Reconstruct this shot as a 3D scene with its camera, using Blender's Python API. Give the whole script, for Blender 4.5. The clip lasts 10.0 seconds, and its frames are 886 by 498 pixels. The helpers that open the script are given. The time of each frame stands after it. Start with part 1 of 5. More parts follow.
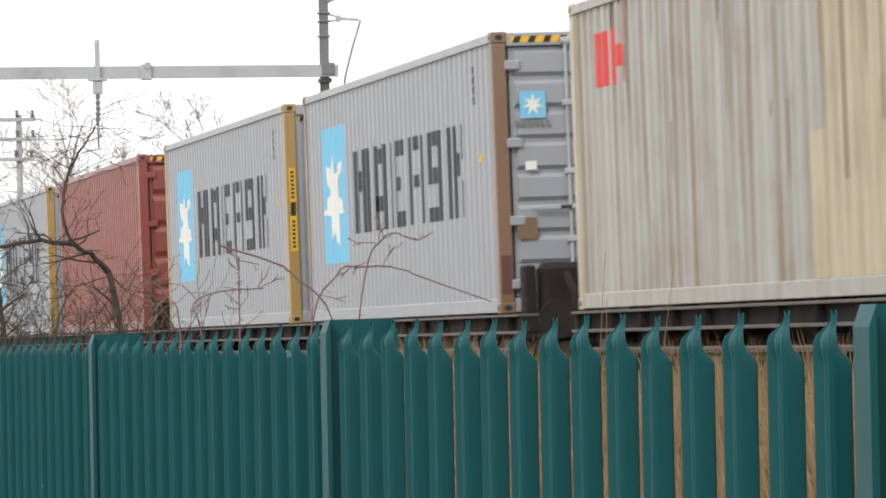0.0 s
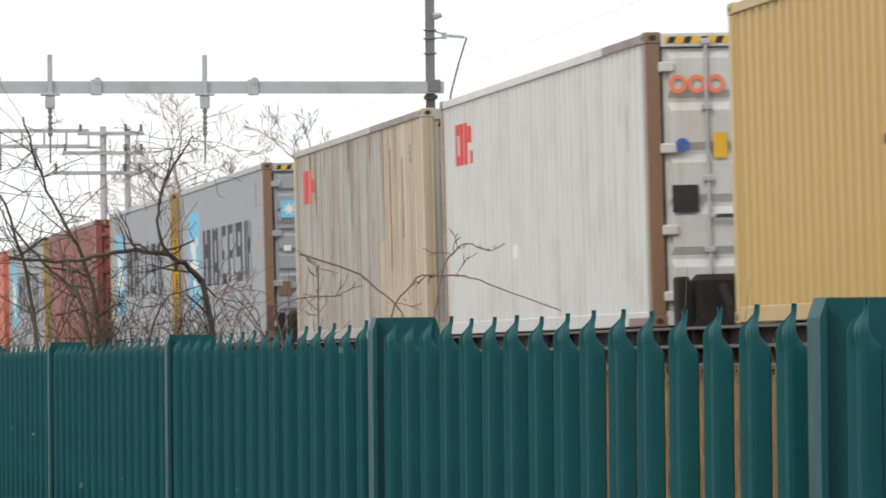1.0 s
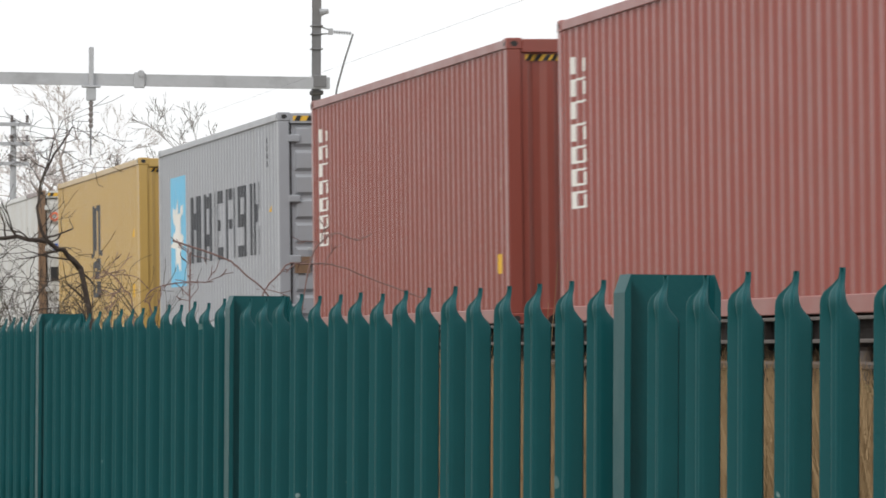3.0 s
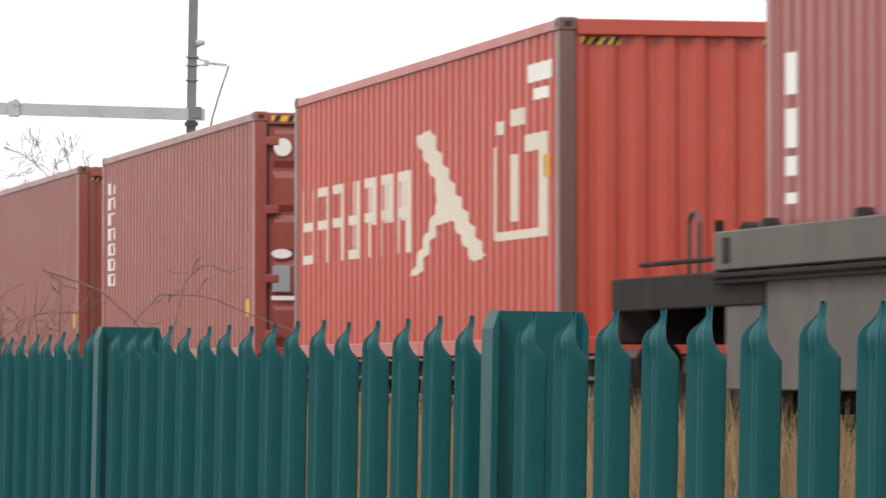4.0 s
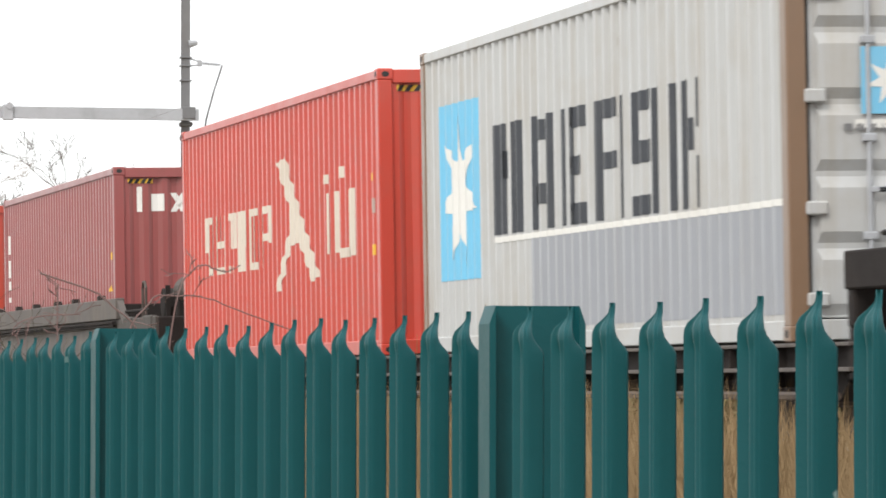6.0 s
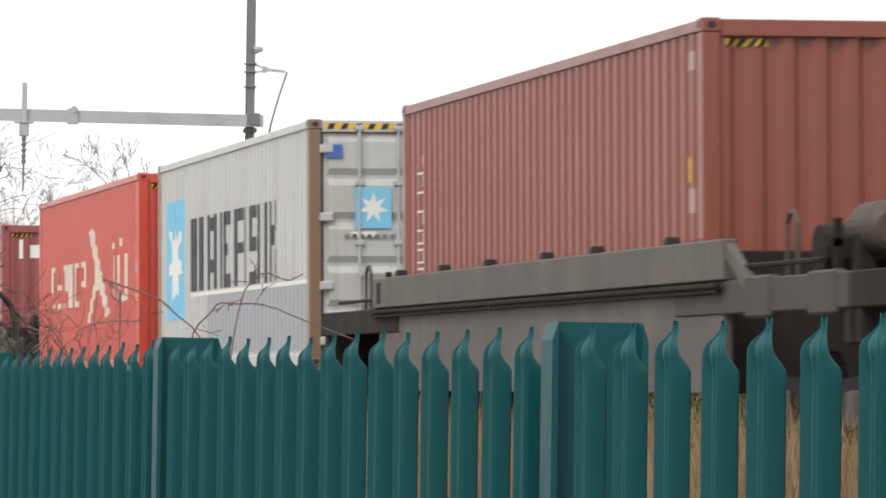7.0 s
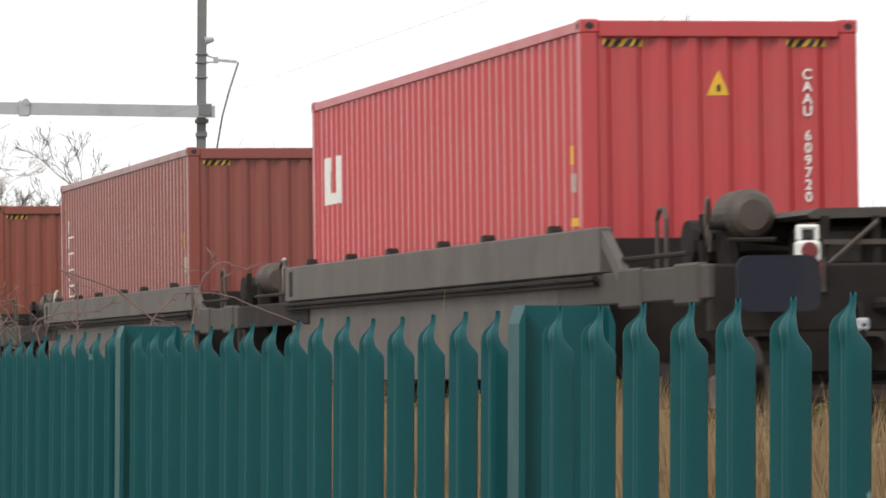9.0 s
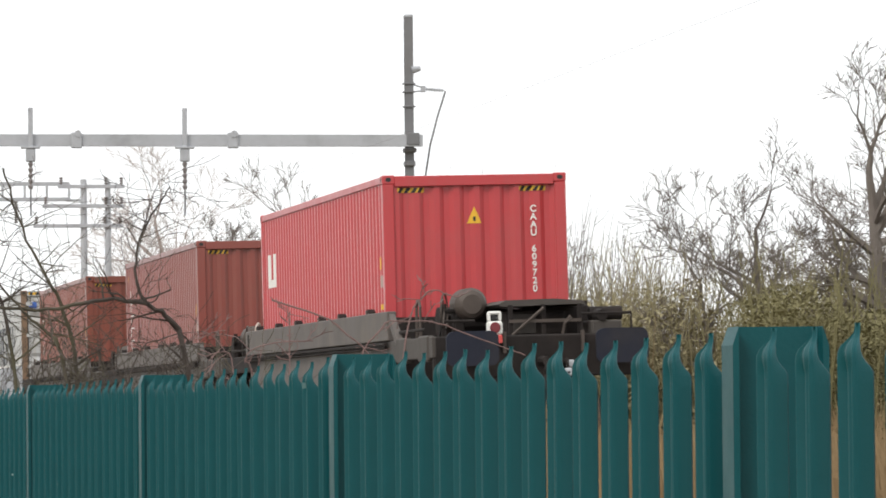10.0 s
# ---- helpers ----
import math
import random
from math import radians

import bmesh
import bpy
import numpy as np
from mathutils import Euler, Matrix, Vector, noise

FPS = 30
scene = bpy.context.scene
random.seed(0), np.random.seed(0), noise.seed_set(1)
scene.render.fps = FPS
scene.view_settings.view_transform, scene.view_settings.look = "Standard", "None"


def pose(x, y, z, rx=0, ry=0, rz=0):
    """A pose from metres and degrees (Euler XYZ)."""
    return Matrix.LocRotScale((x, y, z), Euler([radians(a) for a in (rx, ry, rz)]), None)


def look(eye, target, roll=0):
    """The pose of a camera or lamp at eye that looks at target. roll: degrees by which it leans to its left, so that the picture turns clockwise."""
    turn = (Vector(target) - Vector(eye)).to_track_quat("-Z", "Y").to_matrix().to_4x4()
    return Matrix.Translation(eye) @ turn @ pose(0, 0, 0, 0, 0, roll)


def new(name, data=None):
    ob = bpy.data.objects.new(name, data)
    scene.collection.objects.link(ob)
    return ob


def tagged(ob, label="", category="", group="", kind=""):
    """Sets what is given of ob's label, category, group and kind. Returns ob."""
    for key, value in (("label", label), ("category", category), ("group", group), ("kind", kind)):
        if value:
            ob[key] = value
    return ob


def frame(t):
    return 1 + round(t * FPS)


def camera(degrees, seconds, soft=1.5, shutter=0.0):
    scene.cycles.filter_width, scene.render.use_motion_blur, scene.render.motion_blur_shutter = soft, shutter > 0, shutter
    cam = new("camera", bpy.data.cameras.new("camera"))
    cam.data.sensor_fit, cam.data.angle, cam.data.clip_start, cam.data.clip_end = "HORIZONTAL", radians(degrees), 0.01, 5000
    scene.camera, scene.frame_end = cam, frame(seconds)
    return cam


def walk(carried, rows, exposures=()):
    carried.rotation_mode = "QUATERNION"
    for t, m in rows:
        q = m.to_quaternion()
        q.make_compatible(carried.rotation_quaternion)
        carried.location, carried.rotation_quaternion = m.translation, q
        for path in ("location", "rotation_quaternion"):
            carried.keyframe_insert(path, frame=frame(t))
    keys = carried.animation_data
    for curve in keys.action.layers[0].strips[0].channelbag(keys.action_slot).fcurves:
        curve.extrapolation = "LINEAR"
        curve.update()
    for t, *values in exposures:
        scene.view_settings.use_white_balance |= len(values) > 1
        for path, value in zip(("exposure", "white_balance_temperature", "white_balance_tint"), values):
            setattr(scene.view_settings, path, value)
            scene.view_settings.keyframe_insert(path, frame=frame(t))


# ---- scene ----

LENS = 10.869
PATH = [  # seconds, eye x, y, z, heading from +y to the right, pitch, lean (degrees)
    (0.0, 0.011, 0.938, 1.761, 10.851, 1.125, -1.126),
    (0.2, -0.005, 0.695, 1.731, 10.381, 1.329, 0.358),
    (0.5, 0.020, 0.480, 1.733, 8.797, 1.302, -0.434),
    (1.0, 0.021, 0.416, 1.728, 9.518, 1.358, -0.542),
    (1.5, 0.013, 0.367, 1.722, 10.160, 1.276, -0.180),
    (2.0, 0.007, 0.202, 1.712, 10.382, 0.931, -0.272),
    (2.2, 0.005, -0.013, 1.701, 10.173, 1.283, -0.225),
    (3.3, 0.003, -0.001, 1.696, 11.287, 1.350, 0.442),
    (3.5, 0.004, 0.000, 1.697, 11.497, 1.519, 0.470),
    (4.0, 0.009, 0.000, 1.697, 12.476, 1.753, 1.008),
    (4.5, 0.008, 0.000, 1.698, 13.157, 1.851, 0.924),
    (5.0, 0.005, -0.001, 1.698, 13.262, 1.985, 0.622),
    (5.5, 0.008, 0.000, 1.696, 12.978, 1.918, 0.204),
    (5.7, 0.011, 0.000, 1.695, 12.982, 1.837, 0.090),
    (6.8, 0.007, 0.002, 1.706, 10.832, 1.494, 0.198),
    (7.0, 0.009, 0.002, 1.704, 11.751, 1.805, 0.781),
    (7.2, 0.011, 0.000, 1.703, 12.238, 2.203, 0.339),
    (7.3, 0.005, 0.000, 1.707, 12.964, 2.618, 0.102),
    (7.5, -0.007, -0.003, 1.707, 12.335, 2.686, 0.837),
    (8.0, -0.005, 0.001, 1.701, 12.336, 2.344, 0.767),
    (8.5, -0.009, 0.001, 1.698, 12.466, 1.278, 0.373),
    (9.0, -0.006, 0.002, 1.699, 12.338, 1.674, 0.230),
    (9.5, -0.011, 0.000, 1.700, 10.909, 2.027, -0.258),
    (10.0, -0.009, 0.001, 1.696, 9.762, 2.014, -0.529),
]
cam = camera(LENS, 10.0, soft=1.7, shutter=0.16)
walk(cam, [(t, pose(x, y, z, 90 + p, 0, -h) @ pose(0, 0, 0, 0, 0, r)) for t, x, y, z, h, p, r in PATH],
     exposures=[(0.0, 0.2), (0.5, 0.04), (1.0, -0.06), (1.5, -0.1), (2.2, -0.18), (3.3, -0.05), (4.5, 0.28), (5.5, 0.4), (6.8, 0.12), (7.5, 0.0), (8.0, -0.15), (8.5, -0.2), (9.0, -0.04), (9.5, 0.24), (10.0, 0.05)])

# how far the train has gone, in metres
SPEED = 21.862
TRAIN = [(0.0, -7.59), (0.2, -1.69), (0.5, 8.28), (1.0, 19.22), (1.5, 30.06), (2.0, 42.01), (2.2, 48.18)]
TRAIN += [(t / 10, SPEED * t / 10) for t in range(30, 101, 5)]

# ---- light: a bright overcast sky ----
world = bpy.data.worlds.new("overcast_sky")
scene.world = world
world.use_nodes = True
wn, wl = world.node_tree.nodes, world.node_tree.links
wn.clear()
sky = wn.new("ShaderNodeTexSky")
sky.sky_type, sky.sun_disc = "NISHITA", False
sky.sun_elevation, sky.sun_rotation = radians(43), radians(225)
veil = wn.new("ShaderNodeMixRGB")
veil.inputs[0].default_value = 0.965
veil.inputs[2].default_value = (10.3, 10.4, 10.5, 1)
back = wn.new("ShaderNodeBackground")
back.inputs[1].default_value = 0.11
wout = wn.new("ShaderNodeOutputWorld")
wl.new(sky.outputs[0], veil.inputs[1])
wl.new(veil.outputs[0], back.inputs[0])
wl.new(back.outputs[0], wout.inputs[0])
sun = new("sun", bpy.data.lights.new("sun", "SUN"))
sun.data.energy, sun.data.angle, sun.data.color = 1.75, radians(20), (1, 0.97, 0.93)
sun.matrix_world = look((-21, -21, 28), (0, 0, 0))

# ---- materials ----


def material(name, colour, rough=0.6, metal=0.0, grain=0.12, scale=14.0, dirt=None, dirt_amount=0.0, streak=0.0,
             rust=0.0, bump=0.15, bump_scale=40.0, spec=0.5, vary=0.0, island=False, flecks=None):
    """Base colour with fine grain, blotchy dirt, runs of grime down the face and spots of rust."""
    m = bpy.data.materials.new(name)
    m.use_nodes = True
    n, l = m.node_tree.nodes, m.node_tree.links
    b = n["Principled BSDF"]
    b.inputs["Roughness"].default_value, b.inputs["Metallic"].default_value = rough, metal
    b.inputs["Specular IOR Level"].default_value = spec
    tc = n.new("ShaderNodeTexCoord")

    def noise_node(sc, detail=6.0, stretch=None, rough_=0.6):
        t = n.new("ShaderNodeTexNoise")
        t.inputs["Scale"].default_value, t.inputs["Detail"].default_value = sc, detail
        t.inputs["Roughness"].default_value = rough_
        if stretch:
            mp = n.new("ShaderNodeMapping")
            mp.inputs["Scale"].default_value = stretch
            l.new(tc.outputs["Object"], mp.inputs[0])
            l.new(mp.outputs[0], t.inputs["Vector"])
        else:
            l.new(tc.outputs["Object"], t.inputs["Vector"])
        return t

    def ramp(src, lo, hi):
        r = n.new("ShaderNodeMapRange")
        r.inputs[1].default_value, r.inputs[2].default_value = lo, hi
        l.new(src, r.inputs[0])
        return r.outputs[0]

    def mix(fac, a, c2, mode="MIX", k=1.0):
        x = n.new("ShaderNodeMixRGB")
        x.blend_type = mode
        if k != 1.0:
            mm = n.new("ShaderNodeMath")
            mm.operation = "MULTIPLY"
            mm.inputs[1].default_value = k
            l.new(fac, mm.inputs[0])
            fac = mm.outputs[0]
        l.new(fac, x.inputs[0])
        if isinstance(a, tuple):
            x.inputs[1].default_value = (*a, 1)
        else:
            l.new(a, x.inputs[1])
        if isinstance(c2, tuple):
            x.inputs[2].default_value = (*c2, 1)
        else:
            l.new(c2, x.inputs[2])
        return x.outputs[0]

    lo = tuple(c * (1 - grain) for c in colour)
    hi = tuple(min(1, c * (1 + grain)) for c in colour)
    g = noise_node(scale)
    col = mix(g.outputs[0], lo, hi)
    if dirt:
        d = noise_node(1.3, 8.0)
        col = mix(ramp(d.outputs[0], 0.48, 0.75), col, dirt, k=dirt_amount)
    if streak:
        s = noise_node(1.0, 5.0, (5.0, 5.0, 0.22), 0.7)
        col = mix(ramp(s.outputs[0], 0.5, 0.72), col, dirt or tuple(c * 0.5 for c in colour), k=streak)
    if streak > 0.6:
        s2 = noise_node(1.0, 4.0, (17.0, 17.0, 0.16), 0.6)
        col = mix(ramp(s2.outputs[0], 0.54, 0.66), col, (0.24, 0.14, 0.07), k=streak * 0.6)
        s3 = noise_node(1.0, 3.0, (9.0, 9.0, 0.1), 0.6)
        col = mix(ramp(s3.outputs[0], 0.56, 0.62), col, tuple(min(1, c * 1.35) for c in colour), k=0.5)
    if flecks:
        fl = n.new("ShaderNodeTexNoise")
        fl.inputs["Scale"].default_value, fl.inputs["Detail"].default_value = 30.0, 1.0
        l.new(n.new("ShaderNodeNewGeometry").outputs["Position"], fl.inputs["Vector"])
        col = mix(ramp(fl.outputs[0], 0.775, 0.79), col, flecks)
    if rust:
        r = noise_node(2.1, 9.0, (1.6, 1.6, 0.7), 0.75)
        col = mix(ramp(r.outputs[0], 0.62, 0.7), col, (0.13, 0.055, 0.025), k=rust)
    if vary:
        src = n.new("ShaderNodeNewGeometry").outputs["Random Per Island"] if island else n.new("ShaderNodeObjectInfo").outputs["Random"]
        col = mix(src, mix(src, col, tuple(c * (1 - vary) for c in colour), k=0.8), tuple(min(1, c * (1 + vary)) for c in colour), k=0.35)
    l.new(col, b.inputs["Base Color"])
    rg = noise_node(scale * 0.6)
    rr = n.new("ShaderNodeMapRange")
    rr.inputs[3].default_value, rr.inputs[4].default_value = max(0.05, rough - 0.12), min(1, rough + 0.14)
    l.new(rg.outputs[0], rr.inputs[0])
    l.new(rr.outputs[0], b.inputs["Roughness"])
    if bump:
        bn = n.new("ShaderNodeBump")
        bn.inputs["Strength"].default_value, bn.inputs["Distance"].default_value = bump, 0.01
        l.new(noise_node(bump_scale).outputs[0], bn.inputs["Height"])
        l.new(bn.outputs[0], b.inputs["Normal"])
    return m


def paint(name, colour, dirt=(0.16, 0.11, 0.07), amount=0.25, streak=0.3, rust=0.35, rough=0.32):
    return material(name, colour, rough, spec=0.62, grain=0.06, scale=3.0, dirt=dirt, dirt_amount=amount, streak=streak, rust=rust, bump=0.1, bump_scale=9.0)


GREEN = material("green_powder_coat", (0.0032, 0.072, 0.08), 0.46, grain=0.14, scale=22, dirt=(0.011, 0.056, 0.06), dirt_amount=0.5, bump=0.08, bump_scale=160, spec=0.25, vary=0.1, flecks=(0.3, 0.4, 0.38))
GALV = material("galvanised_steel", (0.44, 0.45, 0.47), 0.6, metal=0.25, grain=0.12, scale=5, dirt=(0.2, 0.2, 0.2), dirt_amount=0.5)
MAST = material("weathered_mast_steel", (0.19, 0.19, 0.195), 0.7, metal=0.2, grain=0.15, scale=4, dirt=(0.22, 0.2, 0.18), dirt_amount=0.4)
WAGON = material("grimy_wagon_grey", (0.092, 0.078, 0.07), 0.62, grain=0.1, scale=2.5, dirt=(0.15, 0.125, 0.095), dirt_amount=0.7, streak=0.35, bump=0.12, bump_scale=12)
UNDER = material("dark_underframe", (0.021, 0.017, 0.0155), 0.85, grain=0.3, scale=8, dirt=(0.042, 0.031, 0.025), dirt_amount=0.6, spec=0.25, bump=0.3)
SOLE = material("grimy_brown_sole_bar", (0.058, 0.049, 0.042), 0.7, grain=0.2, scale=6, dirt=(0.05, 0.04, 0.032), dirt_amount=0.7, streak=0.4, bump=0.15, bump_scale=14)
WHEEL = material("brown_brake_dust_steel", (0.085, 0.066, 0.055), 0.6, metal=0.3, grain=0.2, scale=9)
NAVY = material("dusty_navy_buffer_paint", (0.015, 0.017, 0.028), 0.7, grain=0.15, dirt=(0.04, 0.034, 0.03), dirt_amount=0.5, spec=0.25)
RAILSTEEL = material("polished_rail_steel", (0.42, 0.4, 0.38), 0.3, metal=0.9, grain=0.1)
WHITE = material("white_vinyl", (0.74, 0.73, 0.69), 0.5, grain=0.05, dirt=(0.45, 0.4, 0.34), dirt_amount=0.25, bump=0.0)
DULLWHITE = material("dirty_white_paint", (0.5, 0.42, 0.36), 0.6, grain=0.15, scale=8, dirt=(0.25, 0.13, 0.09), dirt_amount=0.8, bump=0.1)
CREAM = material("cream_lettering", (0.64, 0.57, 0.48), 0.5, grain=0.06, dirt=(0.5, 0.38, 0.3), dirt_amount=0.4, bump=0.0)
BLUE = material("sky_blue_vinyl", (0.17, 0.50, 0.72), 0.45, grain=0.05, dirt=(0.3, 0.42, 0.5), dirt_amount=0.4, bump=0.0)
FADEDINK = material("faded_grey_lettering", (0.17, 0.17, 0.17), 0.55, grain=0.15, bump=0.0)
INK = material("dark_lettering", (0.045, 0.05, 0.06), 0.5, grain=0.1, dirt=(0.12, 0.12, 0.12), dirt_amount=0.3, bump=0.0)
REDINK = material("red_lettering", (0.62, 0.06, 0.055), 0.5, grain=0.1, dirt=(0.5, 0.2, 0.16), dirt_amount=0.4, bump=0.0)
ORANGEINK = material("orange_lettering", (0.75, 0.2, 0.11), 0.5, grain=0.06, bump=0.0)
FADEDLABEL = material("faded_label", (0.42, 0.31, 0.27), 0.55, grain=0.1, bump=0.0)
YELLOW = material("warning_yellow", (0.72, 0.42, 0.03), 0.5, grain=0.08, dirt=(0.35, 0.2, 0.05), dirt_amount=0.4, bump=0.0)
BLACK = material("black_marking", (0.02, 0.02, 0.02), 0.6, grain=0.2, bump=0.0)
BLUEINK = material("blue_emblem", (0.05, 0.12, 0.4), 0.5, grain=0.1, bump=0.0)
REDLENS = material("red_lamp_lens", (0.16, 0.02, 0.025), 0.15, grain=0.1, bump=0.0)
DRYGRASS = material("dry_grass", (0.27, 0.182, 0.09), 0.8, grain=0.3, scale=3, vary=0.45, island=True, bump=0.0)
EARTH = material("rough_grass_and_earth", (0.16, 0.125, 0.065), 0.95, grain=0.4, scale=6, dirt=(0.08, 0.09, 0.03), dirt_amount=0.8, bump=0.6, bump_scale=14)
BALLAST = material("ballast_stone", (0.21, 0.185, 0.165), 0.9, grain=0.5, scale=18, dirt=(0.11, 0.085, 0.065), dirt_amount=0.7, bump=1.0, bump_scale=22)
CONCRETE = material("sleeper_concrete", (0.3, 0.29, 0.27), 0.85, grain=0.2, scale=10)
BARK = material("grey_brown_bark", (0.062, 0.048, 0.04), 0.9, grain=0.35, scale=20, dirt=(0.15, 0.15, 0.065), dirt_amount=0.6, bump=0.4)
BRAMBLE = material("reddish_bramble_stem", (0.19, 0.115, 0.105), 0.6, grain=0.3, scale=30, dirt=(0.42, 0.34, 0.31), dirt_amount=0.6)
# distance haze is put into this paler, greyer bark colour of the far trees
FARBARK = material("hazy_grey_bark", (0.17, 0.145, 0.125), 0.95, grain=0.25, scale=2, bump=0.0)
PALEBARK = material("pale_pinkish_twigs", (0.42, 0.36, 0.33), 0.95, grain=0.2, scale=2, bump=0.0)
SCRUB = material("olive_scrub", (0.3, 0.262, 0.155), 0.9, grain=0.3, scale=0.6, vary=0.12, island=True, bump=0.0, spec=0.1)
OLIVE = material("olive_green_leaves", (0.21, 0.19, 0.098), 0.85, grain=0.25, scale=0.5, vary=0.12, island=True, bump=0.0, spec=0.1)
PORCELAIN = material("brown_porcelain", (0.22, 0.2, 0.195), 0.3, grain=0.1)

# ---- building helpers ----


class Shape:
    """Points and faces of one mesh."""

    def __init__(self):
        self.v, self.f = [], []

    def face(self, *pts):
        k = len(self.v)
        self.v += [tuple(p) for p in pts]
        self.f.append(tuple(range(k, k + len(pts))))
        return self

    def box(self, x0, x1, y0, y1, z0, z1, c=0.0):
        """A box, its edges cut back by c."""
        if c <= 0:
            k = len(self.v)
            self.v += [(x, y, z) for z in (z0, z1) for y in (y0, y1) for x in (x0, x1)]
            self.f += [tuple(k + i for i in q) for q in ((0, 2, 3, 1), (4, 5, 7, 6), (0, 1, 5, 4), (2, 6, 7, 3), (0, 4, 6, 2), (1, 3, 7, 5))]
            return self
        c = min(c, abs(x1 - x0) / 2.2, abs(y1 - y0) / 2.2, abs(z1 - z0) / 2.2)
        lo, hi = (x0, y0, z0), (x1, y1, z1)
        idx = {}
        for s in [(a, b, d) for a in (0, 1) for b in (0, 1) for d in (0, 1)]:
            for ax in range(3):
                p = []
                for i in range(3):
                    base = hi[i] if s[i] else lo[i]
                    p.append(base if i == ax else base + (-c if s[i] else c))
                idx[s, ax] = len(self.v)
                self.v.append(tuple(p))
        for ax in range(3):
            u, w = (ax + 1) % 3, (ax + 2) % 3
            for s in (0, 1):
                def key(a, b):
                    q = [0, 0, 0]
                    q[ax], q[u], q[w] = s, a, b
                    return idx[tuple(q), ax]
                loop = [key(0, 0), key(1, 0), key(1, 1), key(0, 1)]
                self.f.append(tuple(loop if s else loop[::-1]))
            for a in (0, 1):
                for b in (0, 1):
                    q0, q1 = [0, 0, 0], [0, 0, 0]
                    q0[ax], q1[ax] = 0, 1
                    q0[u] = q1[u] = a
                    q0[w] = q1[w] = b
                    loop = [idx[tuple(q0), u], idx[tuple(q1), u], idx[tuple(q1), w], idx[tuple(q0), w]]
                    self.f.append(tuple(loop))
        for s in [(a, b, d) for a in (0, 1) for b in (0, 1) for d in (0, 1)]:
            self.f.append((idx[s, 0], idx[s, 1], idx[s, 2]))
        return self

    def tube(self, pts, radii, sides=6, cap=True):
        """A round bar along points, with a radius at each."""
        pts = [Vector(p) for p in pts]
        rings = []
        for i, p in enumerate(pts):
            d = (pts[min(i + 1, len(pts) - 1)] - pts[max(i - 1, 0)])
            d = d.normalized() if d.length > 1e-9 else Vector((0, 0, 1))
            a = d.cross(Vector((0.31, 0.17, 0.93)))
            if a.length < 0.05:
                a = d.cross(Vector((1, 0, 0)))
            a.normalize()
            b = d.cross(a)
            r = radii[i] if isinstance(radii, (list, tuple)) else radii
            k = len(self.v)
            for j in range(sides):
                th = 2 * math.pi * j / sides
                self.v.append(tuple(p + a * (r * math.cos(th)) + b * (r * math.sin(th))))
            rings.append(k)
        for k0, k1 in zip(rings, rings[1:]):
            for j in range(sides):
                j2 = (j + 1) % sides
                self.f.append((k0 + j, k0 + j2, k1 + j2, k1 + j))
        if cap:
            self.f.append(tuple(rings[0] + j for j in range(sides))[::-1])
            self.f.append(tuple(rings[-1] + j for j in range(sides)))
        return self

    def prism(self, outline, ax, a0, a1):
        """An outline of (p, q) points drawn out along an axis from a0 to a1."""
        def at(p, q, a):
            return {0: (a, p, q), 1: (p, a, q), 2: (p, q, a)}[ax]
        k, m = len(self.v), len(outline)
        self.v += [at(p, q, a0) for p, q in outline] + [at(p, q, a1) for p, q in outline]
        self.f += [tuple(range(k, k + m))[::-1], tuple(range(k + m, k + 2 * m))]
        self.f += [(k + i, k + (i + 1) % m, k + m + (i + 1) % m, k + m + i) for i in range(m)]
        return self

    def mesh(self, name):
        me = bpy.data.meshes.new(name)
        me.from_pydata(self.v, [], self.f)
        bm = bmesh.new()
        bm.from_mesh(me)
        bmesh.ops.recalc_face_normals(bm, faces=bm.faces)
        bm.to_mesh(me)
        bm.free()
        return me


def part(name, shape, mat, parent=None, label="", raw=False):
    """Links a shape as one mesh object, under a thing or a part."""
    if isinstance(shape, Shape):
        if raw:
            me = bpy.data.meshes.new(name)
            me.from_pydata(shape.v, [], shape.f)
        else:
            me = shape.mesh(name)
        me.materials.append(mat)
    else:
        me = shape
    ob = new(name, me)
    if parent:
        ob.parent = parent
    if label:
        tagged(ob, label)
    return ob


def thing(name, label, category, group="", kind=""):
    return tagged(new(name), label, category, group, kind)

# ---- ground, track bed and rails ----
RAIL_Z = 1.2


def ground_height(x):
    """Level by the fence, a bank up to the track bed, then falling away a little."""
    if x < 1.6:
        return 0.0
    if x < 5.4:
        s = (x - 1.6) / 3.8
        return 0.8 * s * s * (3 - 2 * s)
    if x < 14:
        return 0.8
    return max(0.2, 0.8 - (x - 14) * 0.05)


